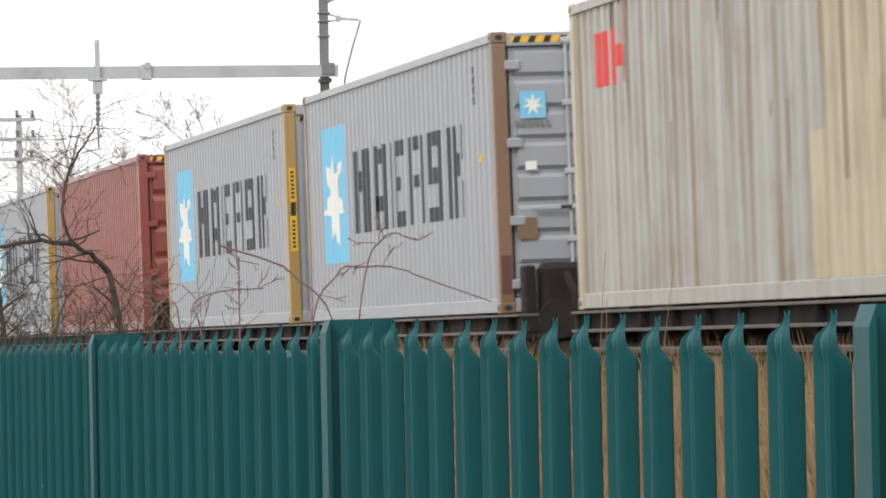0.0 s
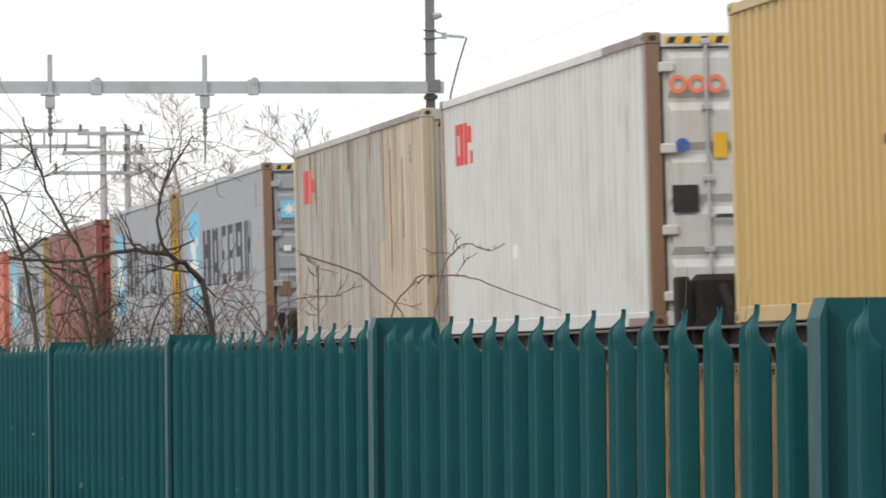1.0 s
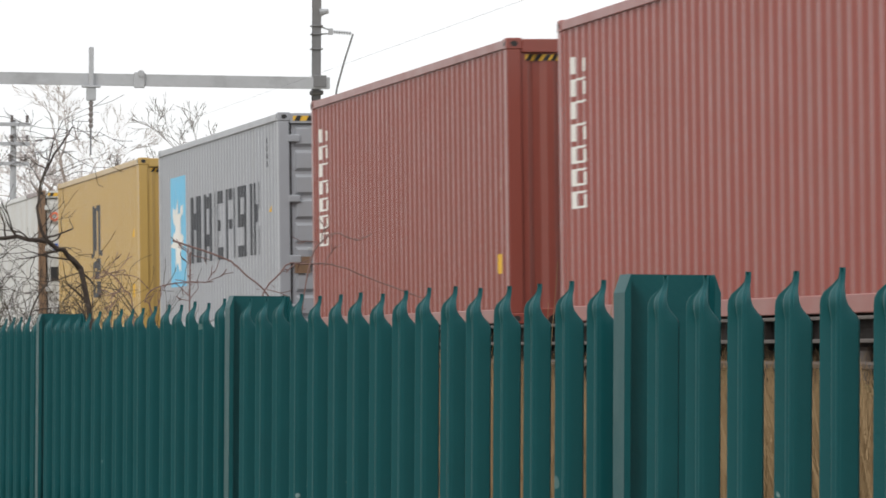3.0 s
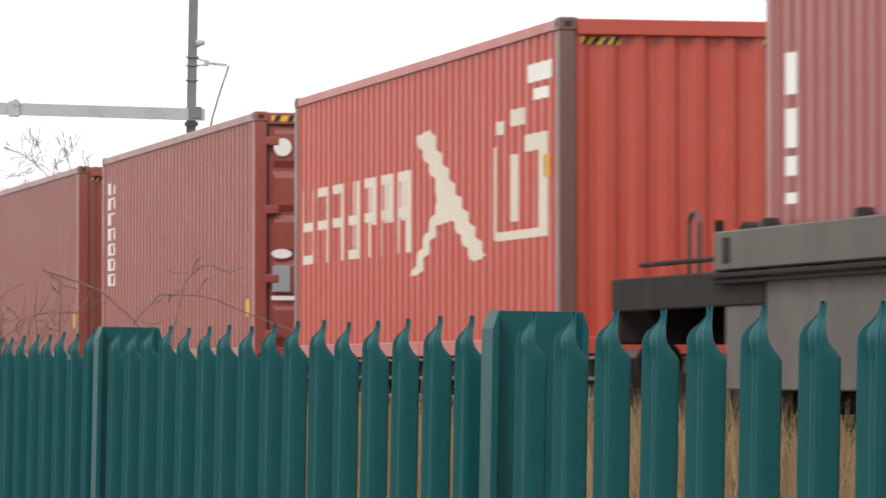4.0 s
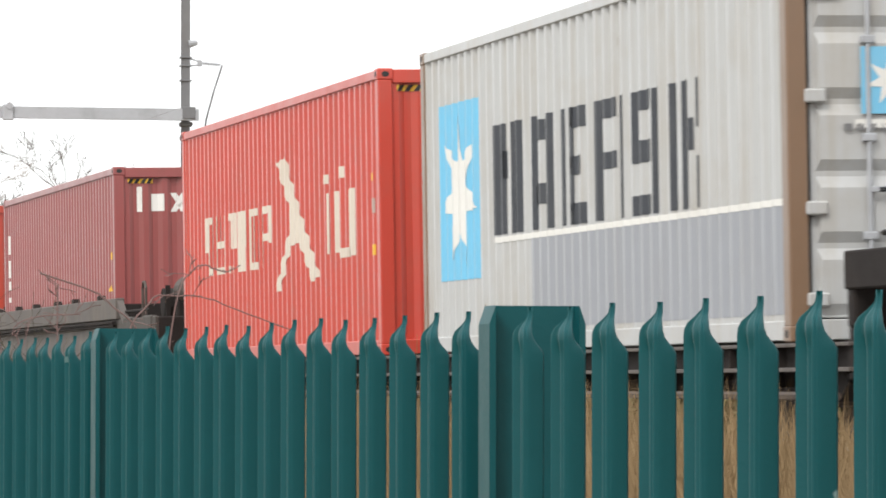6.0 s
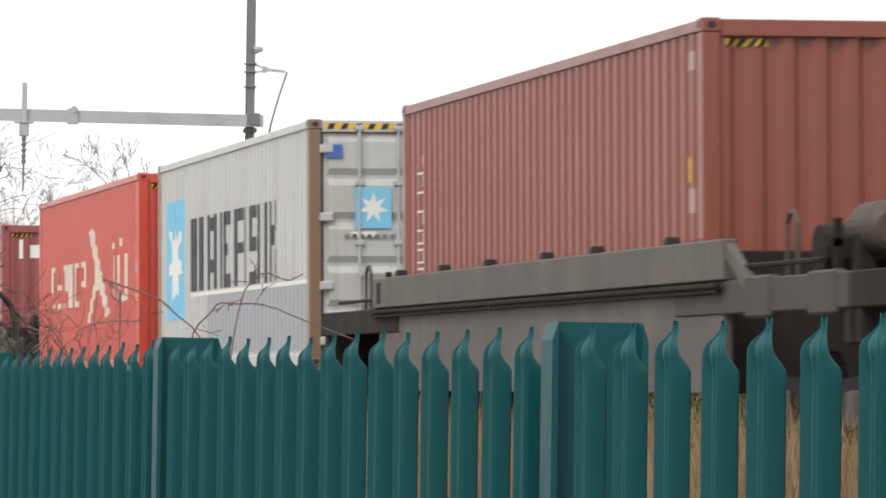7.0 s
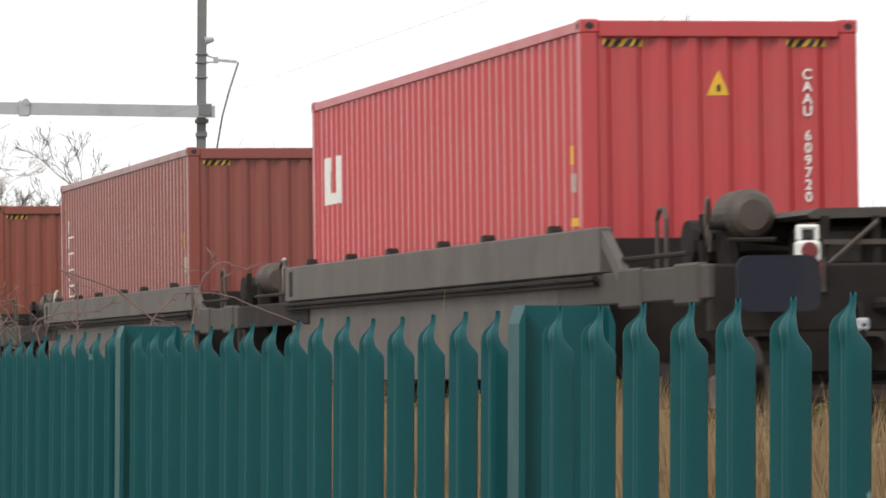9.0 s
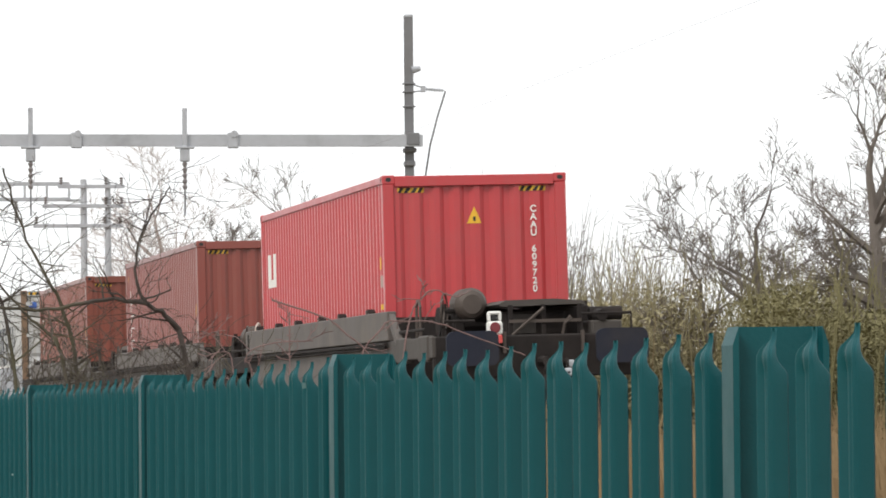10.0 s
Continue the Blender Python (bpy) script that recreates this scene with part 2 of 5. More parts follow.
def build_ground():
    xs = [-2500, -600, -150, -40, -12, -5, -2, 0, 0.8, 1.6] + [1.6 + 0.38 * i for i in range(1, 11)] + [8, 12, 14, 18, 26, 45, 90, 250, 800, 2500]
    ys = [-1500, -300, -60, -20, -5] + [i * 1.5 for i in range(0, 40)] + [70, 90, 120, 180, 300, 700, 2500]
    s = Shape()
    for y in ys:
        for x in xs:
            rough = 0.05 * noise.noise((x * 0.7, y * 0.5, 0)) if 1.2 < x < 5.6 and 0 < y < 70 else 0
            s.v.append((x, y, ground_height(x) + rough))
    w = len(xs)
    s.f = [(j * w + i, j * w + i + 1, (j + 1) * w + i + 1, (j + 1) * w + i) for j in range(len(ys) - 1) for i in range(w - 1)]
    tagged(part("ground", s, EARTH, raw=True), "rough grassy earth rising to the railway", "ground", kind="structure")
    b = Shape().prism([(5.5, 0.7), (6.1, 1.03), (12.6, 1.03), (13.4, 0.7)], 1, -150, 900)
    tagged(part("ballast_bed", b, BALLAST), "grey-brown stone ballast under the railway tracks", "ballast", kind="structure")


def build_track(centre):
    rails = []
    for side in (-0.7525, 0.7525):
        x = centre + side
        s = Shape().prism([(x - 0.07, 1.04), (x + 0.07, 1.04), (x + 0.07, 1.06), (x + 0.012, 1.085), (x + 0.012, 1.155), (x + 0.036, 1.165),
                           (x + 0.036, 1.195), (x + 0.03, 1.2), (x - 0.03, 1.2), (x - 0.036, 1.195), (x - 0.036, 1.165), (x - 0.012, 1.155),
                           (x - 0.012, 1.085), (x - 0.07, 1.06)], 1, -150, 900)
        rails.append(tagged(part("rail", s, RAILSTEEL), "steel running rail on concrete sleepers", "rail", "running rails", "structure"))
    s = Shape()
    for i in range(220):
        y = -20 + 0.65 * i
        s.box(centre - 1.25, centre + 1.25, y - 0.13, y + 0.13, 0.95, 1.045, 0.02)
    tagged(part("sleepers", s, CONCRETE, raw=True), "concrete sleepers bedded in ballast", "sleepers", kind="stuff")


build_ground()
build_track(10.79)
build_track(7.4)

# ---- the palisade fence ----
PANEL = 2.75
POST_Y = 4.897


def fence_x(y):
    return 1.1115 - 0.0102 * (y - 8)


def fence_top(y):
    return 1.785 + 0.0011 * (y - 8)


def pale_shape(height=1.81):
    """One pressed W-section pale, open towards the path, its head drawn in to a point that leans out."""
    half = [(0.0, 0.16), (0.003, 0.20), (0.0075, 0.42), (0.012, 0.56), (0.016, 0.58), (0.020, 0.34), (0.0235, 0.06), (0.0252, 0.0), (0.0265, 0.03), (0.0268, 0.10), (0.0262, 0.3), (0.0232, 0.88), (0.022, 1.0)]
    prof = [(-u, v) for u, v in half[:0:-1]] + half
    # millimetres below the tip: front, back, share of the full width
    head = [(-3, 11.4, 13.8, 0.05), (2, 11.4, 13.6, 0.07), (7, 10.6, 13.0, 0.12), (13, 6.8, 10.6, 0.40), (19, 2.2, 8.6, 0.78), (25, 0.4, 8.0, 0.96), (31, 0.0, 9.8, 1.0),
            (36, 0.0, 13.6, 1.0), (41, 0.0, 18.2, 1.0), (46, 0.0, 21.0, 1.0), (60, 0.0, 21.0, 1.0)]
    rows = [(height - d / 1000, a / 1000, b / 1000, w) for d, a, b, w in head] + [(z, 0.0, 0.021, 1.0) for z in (1.4, 0.8, 0.0)]
    s = Shape()
    m = len(prof)
    for thick in (0.0, 0.003):
        for z, a, b, w in rows:
            s.v += [(a + (b - a) * v + thick, u * w, z) for u, v in prof]
    n = len(rows)
    for base in (0, n * m):
        for r in range(n - 1):
            k = base + r * m
            s.f += [(k + i, k + i + 1, k + m + i + 1, k + m + i) for i in range(m - 1)]
    for r in range(n - 1):
        for e in (0, m - 1):
            k = r * m + e
            s.f.append((k, k + m, k + m + n * m, k + n * m))
    s.f += [(i, i + 1, n * m + i + 1, n * m + i) for i in range(m - 1)]
    return s


def post_shape(height):
    """A rolled I-section post, web across the fence, with a bevelled cap edge."""
    d, w, t, web = 0.107, 0.05, 0.007, 0.005
    out = [(0, -w / 2), (t, -w / 2), (t, -web / 2), (d - t, -web / 2), (d - t, -w / 2), (d, -w / 2), (d, w / 2), (d - t, w / 2), (d - t, web / 2), (t, web / 2), (t, w / 2), (0, w / 2)]
    s = Shape().prism(out, 2, 0.0, height - 0.004)
    # the flanges' corners are cut off at the top
    for k, (x, y, z) in enumerate(s.v):
        if z > 1 and (x < 0.001 or x > d - 0.001):
            s.v[k] = (x, y, z - 0.02)
    return s


def build_fence():
    fence = thing("palisade_fence", "dark green powder-coated steel palisade fence along the railway", "fence")
    pale = pale_shape().mesh("pale")
    pale.materials.append(GREEN)
    for f in pale.polygons:
        f.use_smooth = True
    post = post_shape(1.798).mesh("post")
    post.materials.append(GREEN)
    rng = random.Random(4)
    step = {1: 0.006, 2: -0.005, 3: -0.010, 4: -0.012, 5: -0.008}
    for n in range(-4, 16):
        y = POST_Y + PANEL * n
        dz = step.get(n, -0.008 if n > 5 else 0.0)
        ob = part("post", post, GREEN, fence)
        ob.matrix_basis = pose(fence_x(y), y, fence_top(y) + dz - 1.79, rng.uniform(-0.06, 0.06), rng.uniform(-0.04, 0.04), 0.6)
        for i in range(16):
            py = y + 0.137 + 0.1651 * i
            if n == 15 and i > 3:
                break
            q = part("pale", pale, GREEN, fence)
            dz2 = dz + (step.get(n + 1, -0.008 if n > 4 else 0.0) - dz) * (i + 1) / 17
            q.matrix_basis = pose(fence_x(py) + 0.003, py, fence_top(py) + dz2 + rng.uniform(-0.003, 0.003) - 1.8145, rng.uniform(-0.1, 0.1), rng.uniform(-0.04, 0.04), rng.uniform(-1.5, 1.5))
        for z in (0.35, 1.40):
            y1 = y + PANEL
            s = Shape()
            xa, xb = fence_x(y) + 0.034, fence_x(y1) + 0.034
            za = fence_top(y) - 1.785 + z
            s.box(0, 0.045, 0, PANEL - 0.03, 0, 0.005).box(0, 0.005, 0, PANEL - 0.03, 0, 0.045)
            r = part("rail_angle", s, GREEN, fence)
            r.matrix_basis = pose(xa, y + 0.015, za - 0.02, 0, 0, math.degrees(math.atan2(xa - xb, PANEL)))


build_fence()

# ---- the overhead line gantries ----


def insulator(s, x, y, z0, z1, r=0.058):
    n = max(3, int((z0 - z1) / 0.11))
    pts, rad = [], []
    for i in range(n):
        z = z0 - (z0 - z1) * i / n
        h = (z0 - z1) / n
        pts += [(x, y, z), (x, y, z - h * 0.3), (x, y, z - h * 0.5), (x, y, z - h * 0.95)]
        rad += [0.03, r, r * 0.9, 0.03]
    s.tube(pts, rad, 8)


def build_gantry():
    g = thing("overhead_line_gantry", "grey galvanised railway gantry with hanging insulators and dark mast", "gantry")
    y = 99.19
    mx = 16.34

    def column(x, z0, z1, w=0.175):
        t = 0.02
        s = Shape()
        s.box(x - w / 2, x + w / 2, y - w / 2, y - w / 2 + t, z0, z1).box(x - w / 2, x + w / 2, y + w / 2 - t, y + w / 2, z0, z1)
        s.box(x - t / 2, x + t / 2, y - w / 2 + t, y + w / 2 - t, z0, z1)
        return s
    part("mast", column(mx, 0.6, 10.3), MAST, g, "dark weathered steel mast")
    part("mast", column(4.2, 0.5, 7.9), MAST, g, "dark weathered steel mast")
    z0, z1 = 7.44, 7.69
    boom = Shape().box(4.0, mx + 0.24, y - 0.36, y - 0.345, z0, z1).box(4.0, mx + 0.24, y - 0.345, y - 0.19, z1 - 0.03, z1, 0.004).box(4.0, mx + 0.24, y - 0.345, y - 0.19, z0, z0 + 0.03, 0.004)
    part("boom", boom, GALV, g, "galvanised steel channel boom")
    rear = Shape().box(4.0, mx + 0.24, y + 0.12, y + 0.135, z0 + 0.02, z1 - 0.02).box(4.0, mx + 0.24, y + 0.135, y + 0.25, z1 - 0.05, z1 - 0.02)
    part("rear_boom", rear, GALV, g)
    part("bracket", Shape().box(mx - 0.12, mx + 0.16, y - 0.385, y - 0.362, z0 + 0.03, z1 + 0.04, 0.01), MAST, g)
    part("bracket", Shape().box(mx - 0.13, mx + 0.13, y - 0.19, y + 0.12, z0 - 0.12, z0 - 0.02, 0.02), MAST, g)
    part("bracket", Shape().box(mx - 0.11, mx + 0.11, y - 0.15, y + 0.12, z0 - 0.42, z0 - 0.3, 0.02), MAST, g)
    # cleats and clamps along the mast
    for z in (8.3, 8.62, 8.8):
        part("clamp", Shape().box(mx - 0.125, mx + 0.125, y - 0.12, y + 0.12, z, z + 0.03, 0.006), MAST, g)
    part("cap", Shape().box(mx - 0.095, mx + 0.095, y - 0.095, y + 0.095, 10.24, 10.31, 0.02), GALV, g)
    eye = Shape().tube([(mx + 0.05, y - 0.1, 9.1), (mx + 0.24, y - 0.1, 9.14)], [0.09, 0.05], 8)
    part("anchor", eye, GALV, g)
    # registration arm on the mast with its stay
    arm = Shape().tube([(mx + 0.08, y, 8.64), (mx + 0.28, y, 8.66)], 0.018, 6).tube([(mx + 0.08, y, 8.8), (mx + 0.28, y, 8.74)], 0.018, 6)
    arm.box(mx + 0.26, mx + 0.36, y - 0.03, y + 0.03, 8.63, 8.77, 0.01)
    beads = [(mx + 0.36 + 0.014 * i, y, 8.70 - 0.001 * i) for i in range(30)]
    arm.tube(beads, [0.014 if i % 4 < 2 else 0.045 for i in range(30)], 8)
    part("bracket_arm", arm, GALV, g)
    part("stay", Shape().tube([(mx + 0.80, y, 8.66), (mx + 0.62, y, 8.1), (mx + 0.46, y, 7.5), (mx + 0.33, y, 6.7), (mx + 0.28, y, 5.9)], 0.022, 5), MAST, g)
    # droppers: upright, clamp and insulator string over each track
    for x in (11.41, 8.12, 5.2):
        up = Shape().box(x - 0.05, x + 0.05, y - 0.46, y - 0.37, 7.3, 8.25, 0.01)
        part("upright", up, GALV, g)
        part("clamp", Shape().box(x - 0.2, x + 0.2, y - 0.5, y - 0.33, 7.38, 7.43, 0.01).box(x - 0.1, x + 0.1, y - 0.48, y - 0.35, 7.1, 7.38, 0.02), GALV, g)
        s = Shape()
        insulator(s, x, y - 0.41, 7.1, 6.5)
        part("insulator", s, PORCELAIN, g, "ribbed brown insulator string")
        part("hanger", Shape().tube([(x, y - 0.41, 6.5), (x, y - 0.41, 5.95)], 0.02, 6), MAST, g)
    for x in (12.45, 9.1, 6.2):
        part("joint", Shape().box(x - 0.12, x + 0.12, y - 0.41, y - 0.365, 7.39, 7.73, 0.02).tube([(x + 0.03, y - 0.43, 7.70), (x + 0.03, y - 0.3, 7.70)], 0.075, 10), GALV, g)


def build_far_gantry():
    g = thing("lattice_gantry", "distant grey lattice railway gantry", "gantry")
    y = 210.0
    for z in (11.5, 12.2):
        for yy in (y, y + 0.6):
            part("chord", Shape().box(2, 19, yy - 0.06, yy + 0.06, z - 0.07, z + 0.07), GALV, g)
    part("end_bracket", Shape().box(18.9, 19.6, y + 0.1, y + 0.4, 11.4, 11.5), GALV, g)
    for i in range(18):
        x = 2 + i
        part("lacing_bar", Shape().box(x - 0.05, x + 0.05, y - 0.05, y + 0.05, 11.5, 12.2), GALV, g)
    part("mast", Shape().box(19.55, 19.8, y + 0.1, y + 0.4, 0, 12.4), GALV, g)
    part("mast", Shape().box(4.0, 4.3, y - 0.15, y + 0.15, 0, 12.8), GALV, g)
    for x in (15.0, 16.6):
        q = Shape()
        insulator(q, x, y, 11.4, 10.4, 0.12)
        part("insulator", q, PORCELAIN, g)


def build_pole_route():
    p = thing("twin_pole_structure", "grey twin poles with crossarms and insulators by the railway", "pole")
    y = 150.0
    for x in (14.05, 14.82):
        part("pole", Shape().tube([(x, y, 0), (x, y, 9.25)], [0.14, 0.09], 8), GALV, p)
    for z, x0, x1 in ((9.1, 13.2, 15.35), (8.47, 12.7, 15.35), (7.83, 12.4, 15.3)):
        part("crossarm", Shape().box(x0, x1, y - 0.16, y - 0.08, z - 0.06, z + 0.06, 0.01), GALV, p)
        for x in (x0 + 0.1, x1 - 0.1, x1 - 0.6):
            q = Shape()
            insulator(q, x, y - 0.12, z + 0.3, z + 0.06, 0.07)
            part("insulator", q, PORCELAIN, p)


def build_wires():
    for x, y0 in ((11.2, -30), (7.9, 72)):
        s = Shape().tube([(x, y0, 5.86), (x, 99, 5.86), (x, 160, 5.86), (x, 400, 5.86)], 0.002, 4)
        tagged(part("contact_wire", s, MAST), "thin straight contact wire over the track", "wire", "overhead wires")


build_gantry()
build_far_gantry()
build_pole_route()
build_wires()

# ---- containers ----
LONG, WIDE, TALL = 12.19, 2.44, 2.896


def corrugation(a0, a1, pitch, outer, depth):
    """(position, depth) along a pressed steel sheet from a0 to a1."""
    n = max(1, round((a1 - a0) / pitch))
    p = (a1 - a0) / n
    pts = []
    for i in range(n):
        b = a0 + p * i
        pts += [(b, outer), (b + 0.26 * p, outer), (b + 0.5 * p, outer + depth), (b + 0.76 * p, outer + depth)]
    return pts + [(a1, outer)]


SIDE = corrugation(0.16, LONG - 0.16, 0.283, 0.014, 0.036)
END = corrugation(0.15, WIDE - 0.15, 0.262, 0.014, 0.046)


def depth_at(prof, a):
    for (a0, d0), (a1, d1) in zip(prof, prof[1:]):
        if a0 <= a <= a1:
            return d0 + (d1 - d0) * (a - a0) / (a1 - a0)
    return prof[0][1]


def sheet(prof, z0, z1, place):
    s = Shape()
    for a, d in prof:
        s.v += [place(a, d, z0), place(a, d, z1)]
    s.f = [(2 * i, 2 * i + 2, 2 * i + 3, 2 * i + 1) for i in range(len(prof) - 1)]
    return s


def spans_of(poly, a):
    """Where an outline covers the upright line at a."""
    hits = []
    for (x0, y0), (x1, y1) in zip(poly, poly[1:] + poly[:1]):
        if (x0 <= a) != (x1 <= a):
            hits.append(y0 + (y1 - y0) * (a - x0) / (x1 - x0))
    hits.sort()
    return list(zip(hits[::2], hits[1::2]))


def decal(polys, prof, place, lift=0.004, fine=3):
    """Paint that follows the pressed sheet: outlines cut into strips along its folds."""
    s = Shape()
    cuts = []
    for (a0, _), (a1, _) in zip(prof, prof[1:]):
        cuts += [a0 + (a1 - a0) * i / fine for i in range(fine)]
    cuts.append(prof[-1][0])
    edges = sorted({round(x, 4) for p in polys for x, _ in p if prof[0][0] < x < prof[-1][0]})
    cuts = sorted(set([round(c, 4) for c in cuts] + edges))
    for poly in polys:
        for c0, c1 in zip(cuts, cuts[1:]):
            if c1 - c0 < 0.002:
                continue
            e = (c1 - c0) * 0.02
            lo, hi = spans_of(poly, c0 + e), spans_of(poly, c1 - e)
            if len(lo) != len(hi):
                lo = hi = spans_of(poly, (c0 + c1) / 2)
            d0, d1 = depth_at(prof, c0) - lift, depth_at(prof, c1) - lift
            for (b0, t0), (b1, t1) in zip(lo, hi):
                s.face(place(c0, d0, b0), place(c1, d1, b1), place(c1, d1, t1), place(c0, d0, t0))
    return s


def rect(u0, u1, v0, v1):
    return [(u0, v0), (u1, v0), (u1, v1), (u0, v1)]


def star(cx, cy, ru, rv, points=7, inner=0.42):
    out = []
    for i in range(points * 2):
        a = math.pi / 2 + math.pi * i / points
        k = 1.0 if i % 2 == 0 else inner
        out.append((cx + ru * k * math.cos(a), cy + rv * k * math.sin(a)))
    return out


def ring(cx, cy, r0, r1, flat=1.0, n=20):
    """A ring as two half outlines."""
    a = [math.pi * i / n for i in range(n + 1)]
    up = [(cx + r1 * flat * math.cos(t), cy + r1 * math.sin(t)) for t in a] + [(cx + r0 * flat * math.cos(t), cy + r0 * math.sin(t)) for t in a[::-1]]
    return [up, [(x, 2 * cy - y) for x, y in up]]


# marks, as outlines on the side: u from the leading end, v from the floor
def word_bars(u0, u1, v0, v1):
    """Heavy upright bars and short dashes in the place of a word."""
    w = (u1 - u0) / 6
    out = []
    bars = ((0.05, 0.24, 0.62, 0.80), (0.30, 0.74), (0.10, 0.34), (0.08, 0.72), (0.62,), (0.08, 0.34))
    dashes = (((0.34, 0.5, 0.5, 0.75),), ((0.32, 0.72, 0.22, 0.40), (0.42, 0.70, 0.78, 0.96)), ((0.34, 0.85, 0.82, 1.0), (0.34, 0.75, 0.42, 0.58), (0.34, 0.85, 0.0, 0.18)),
              ((0.26, 0.72, 0.84, 1.0), (0.26, 0.72, 0.42, 0.56)), ((0.1, 0.62, 0.84, 1.0), (0.1, 0.62, 0.42, 0.6), (0.1, 0.62, 0.0, 0.16), (0.1, 0.28, 0.6, 0.84)), ((0.5, 0.62, 0.45, 0.7), (0.62, 0.8, 0.0, 0.4), (0.62, 0.8, 0.62, 1.0)))
    for i in range(6):
        b = u0 + w * i
        for k in bars[i]:
            out.append(rect(b + k * w, b + (k + 0.17) * w, v0, v1))
        for a0, a1, c0, c1 in dashes[i]:
            out.append(rect(b + (a0 + 0.03) * w, b + (a1 - 0.03) * w, v0 + c0 * (v1 - v0), v0 + c1 * (v1 - v0)))
    return out


def column_bars(u, v0, v1, n, w=0.17, seed=1):
    """A column of small marks, one under the other."""
    rng = random.Random(seed)
    h, t = (v1 - v0) / n, w * (0.22 if w < 0.2 else 0.13)
    out = []
    for i in range(n):
        b = v1 - h * (i + 1)
        k = rng.randrange(4)
        out.append(rect(u, u + t, b + 0.12 * h, b + 0.88 * h))
        if k != 1:
            out.append(rect(u + t, u + w, b + 0.78 * h, b + 0.88 * h))
        if k != 2:
            out.append(rect(u + w - t, u + w, b + 0.12 * h, b + 0.70 * h))
        if k == 3:
            out.append(rect(u + t, u + w - t, b + 0.12 * h, b + 0.22 * h))
    return out


def crossed_figure(u0, u1, v0, v1):
    """A slanting cross with a thick middle."""
    def at(a, b):
        return (u0 + a * (u1 - u0), v0 + b * (v1 - v0))
    return [[at(0.02, 0.0), at(0.13, 0.01), at(0.36, 0.33), at(0.54, 0.35), at(0.80, 0.05), at(0.95, 0.09), at(0.66, 0.46), at(0.55, 0.60), at(0.36, 0.86), at(0.28, 1.0), at(0.08, 0.97), at(0.13, 0.89), at(0.33, 0.63), at(0.37, 0.5), at(0.11, 0.14)]]


def thin_word(u0, u1, v0, v1, n, seed=2):
    """A row of upright bars, joined by short strokes, in the place of a word."""
    rng = random.Random(seed)
    w = (u1 - u0) / n
    at = lambda f: v0 + f * (v1 - v0)
    out = []
    for i in range(n):
        b = u0 + i * w
        edges = []
        for k in (0.0, 0.3, 0.6):
            t = rng.uniform(0.12, 0.18) * w
            lo, hi = rng.choice(((0, 1), (0, 1), (0, 1), (0.4, 1)))
            out.append(rect(b + k * w, b + k * w + t, at(lo), at(hi)))
            edges.append((b + k * w, b + k * w + t))
        for c in rng.sample((0.0, 0.44, 0.88), 2):
            for p, q in zip(edges, edges[1:]):
                out.append(rect(p[1], q[0], at(c), at(c + 0.12)))
    return out


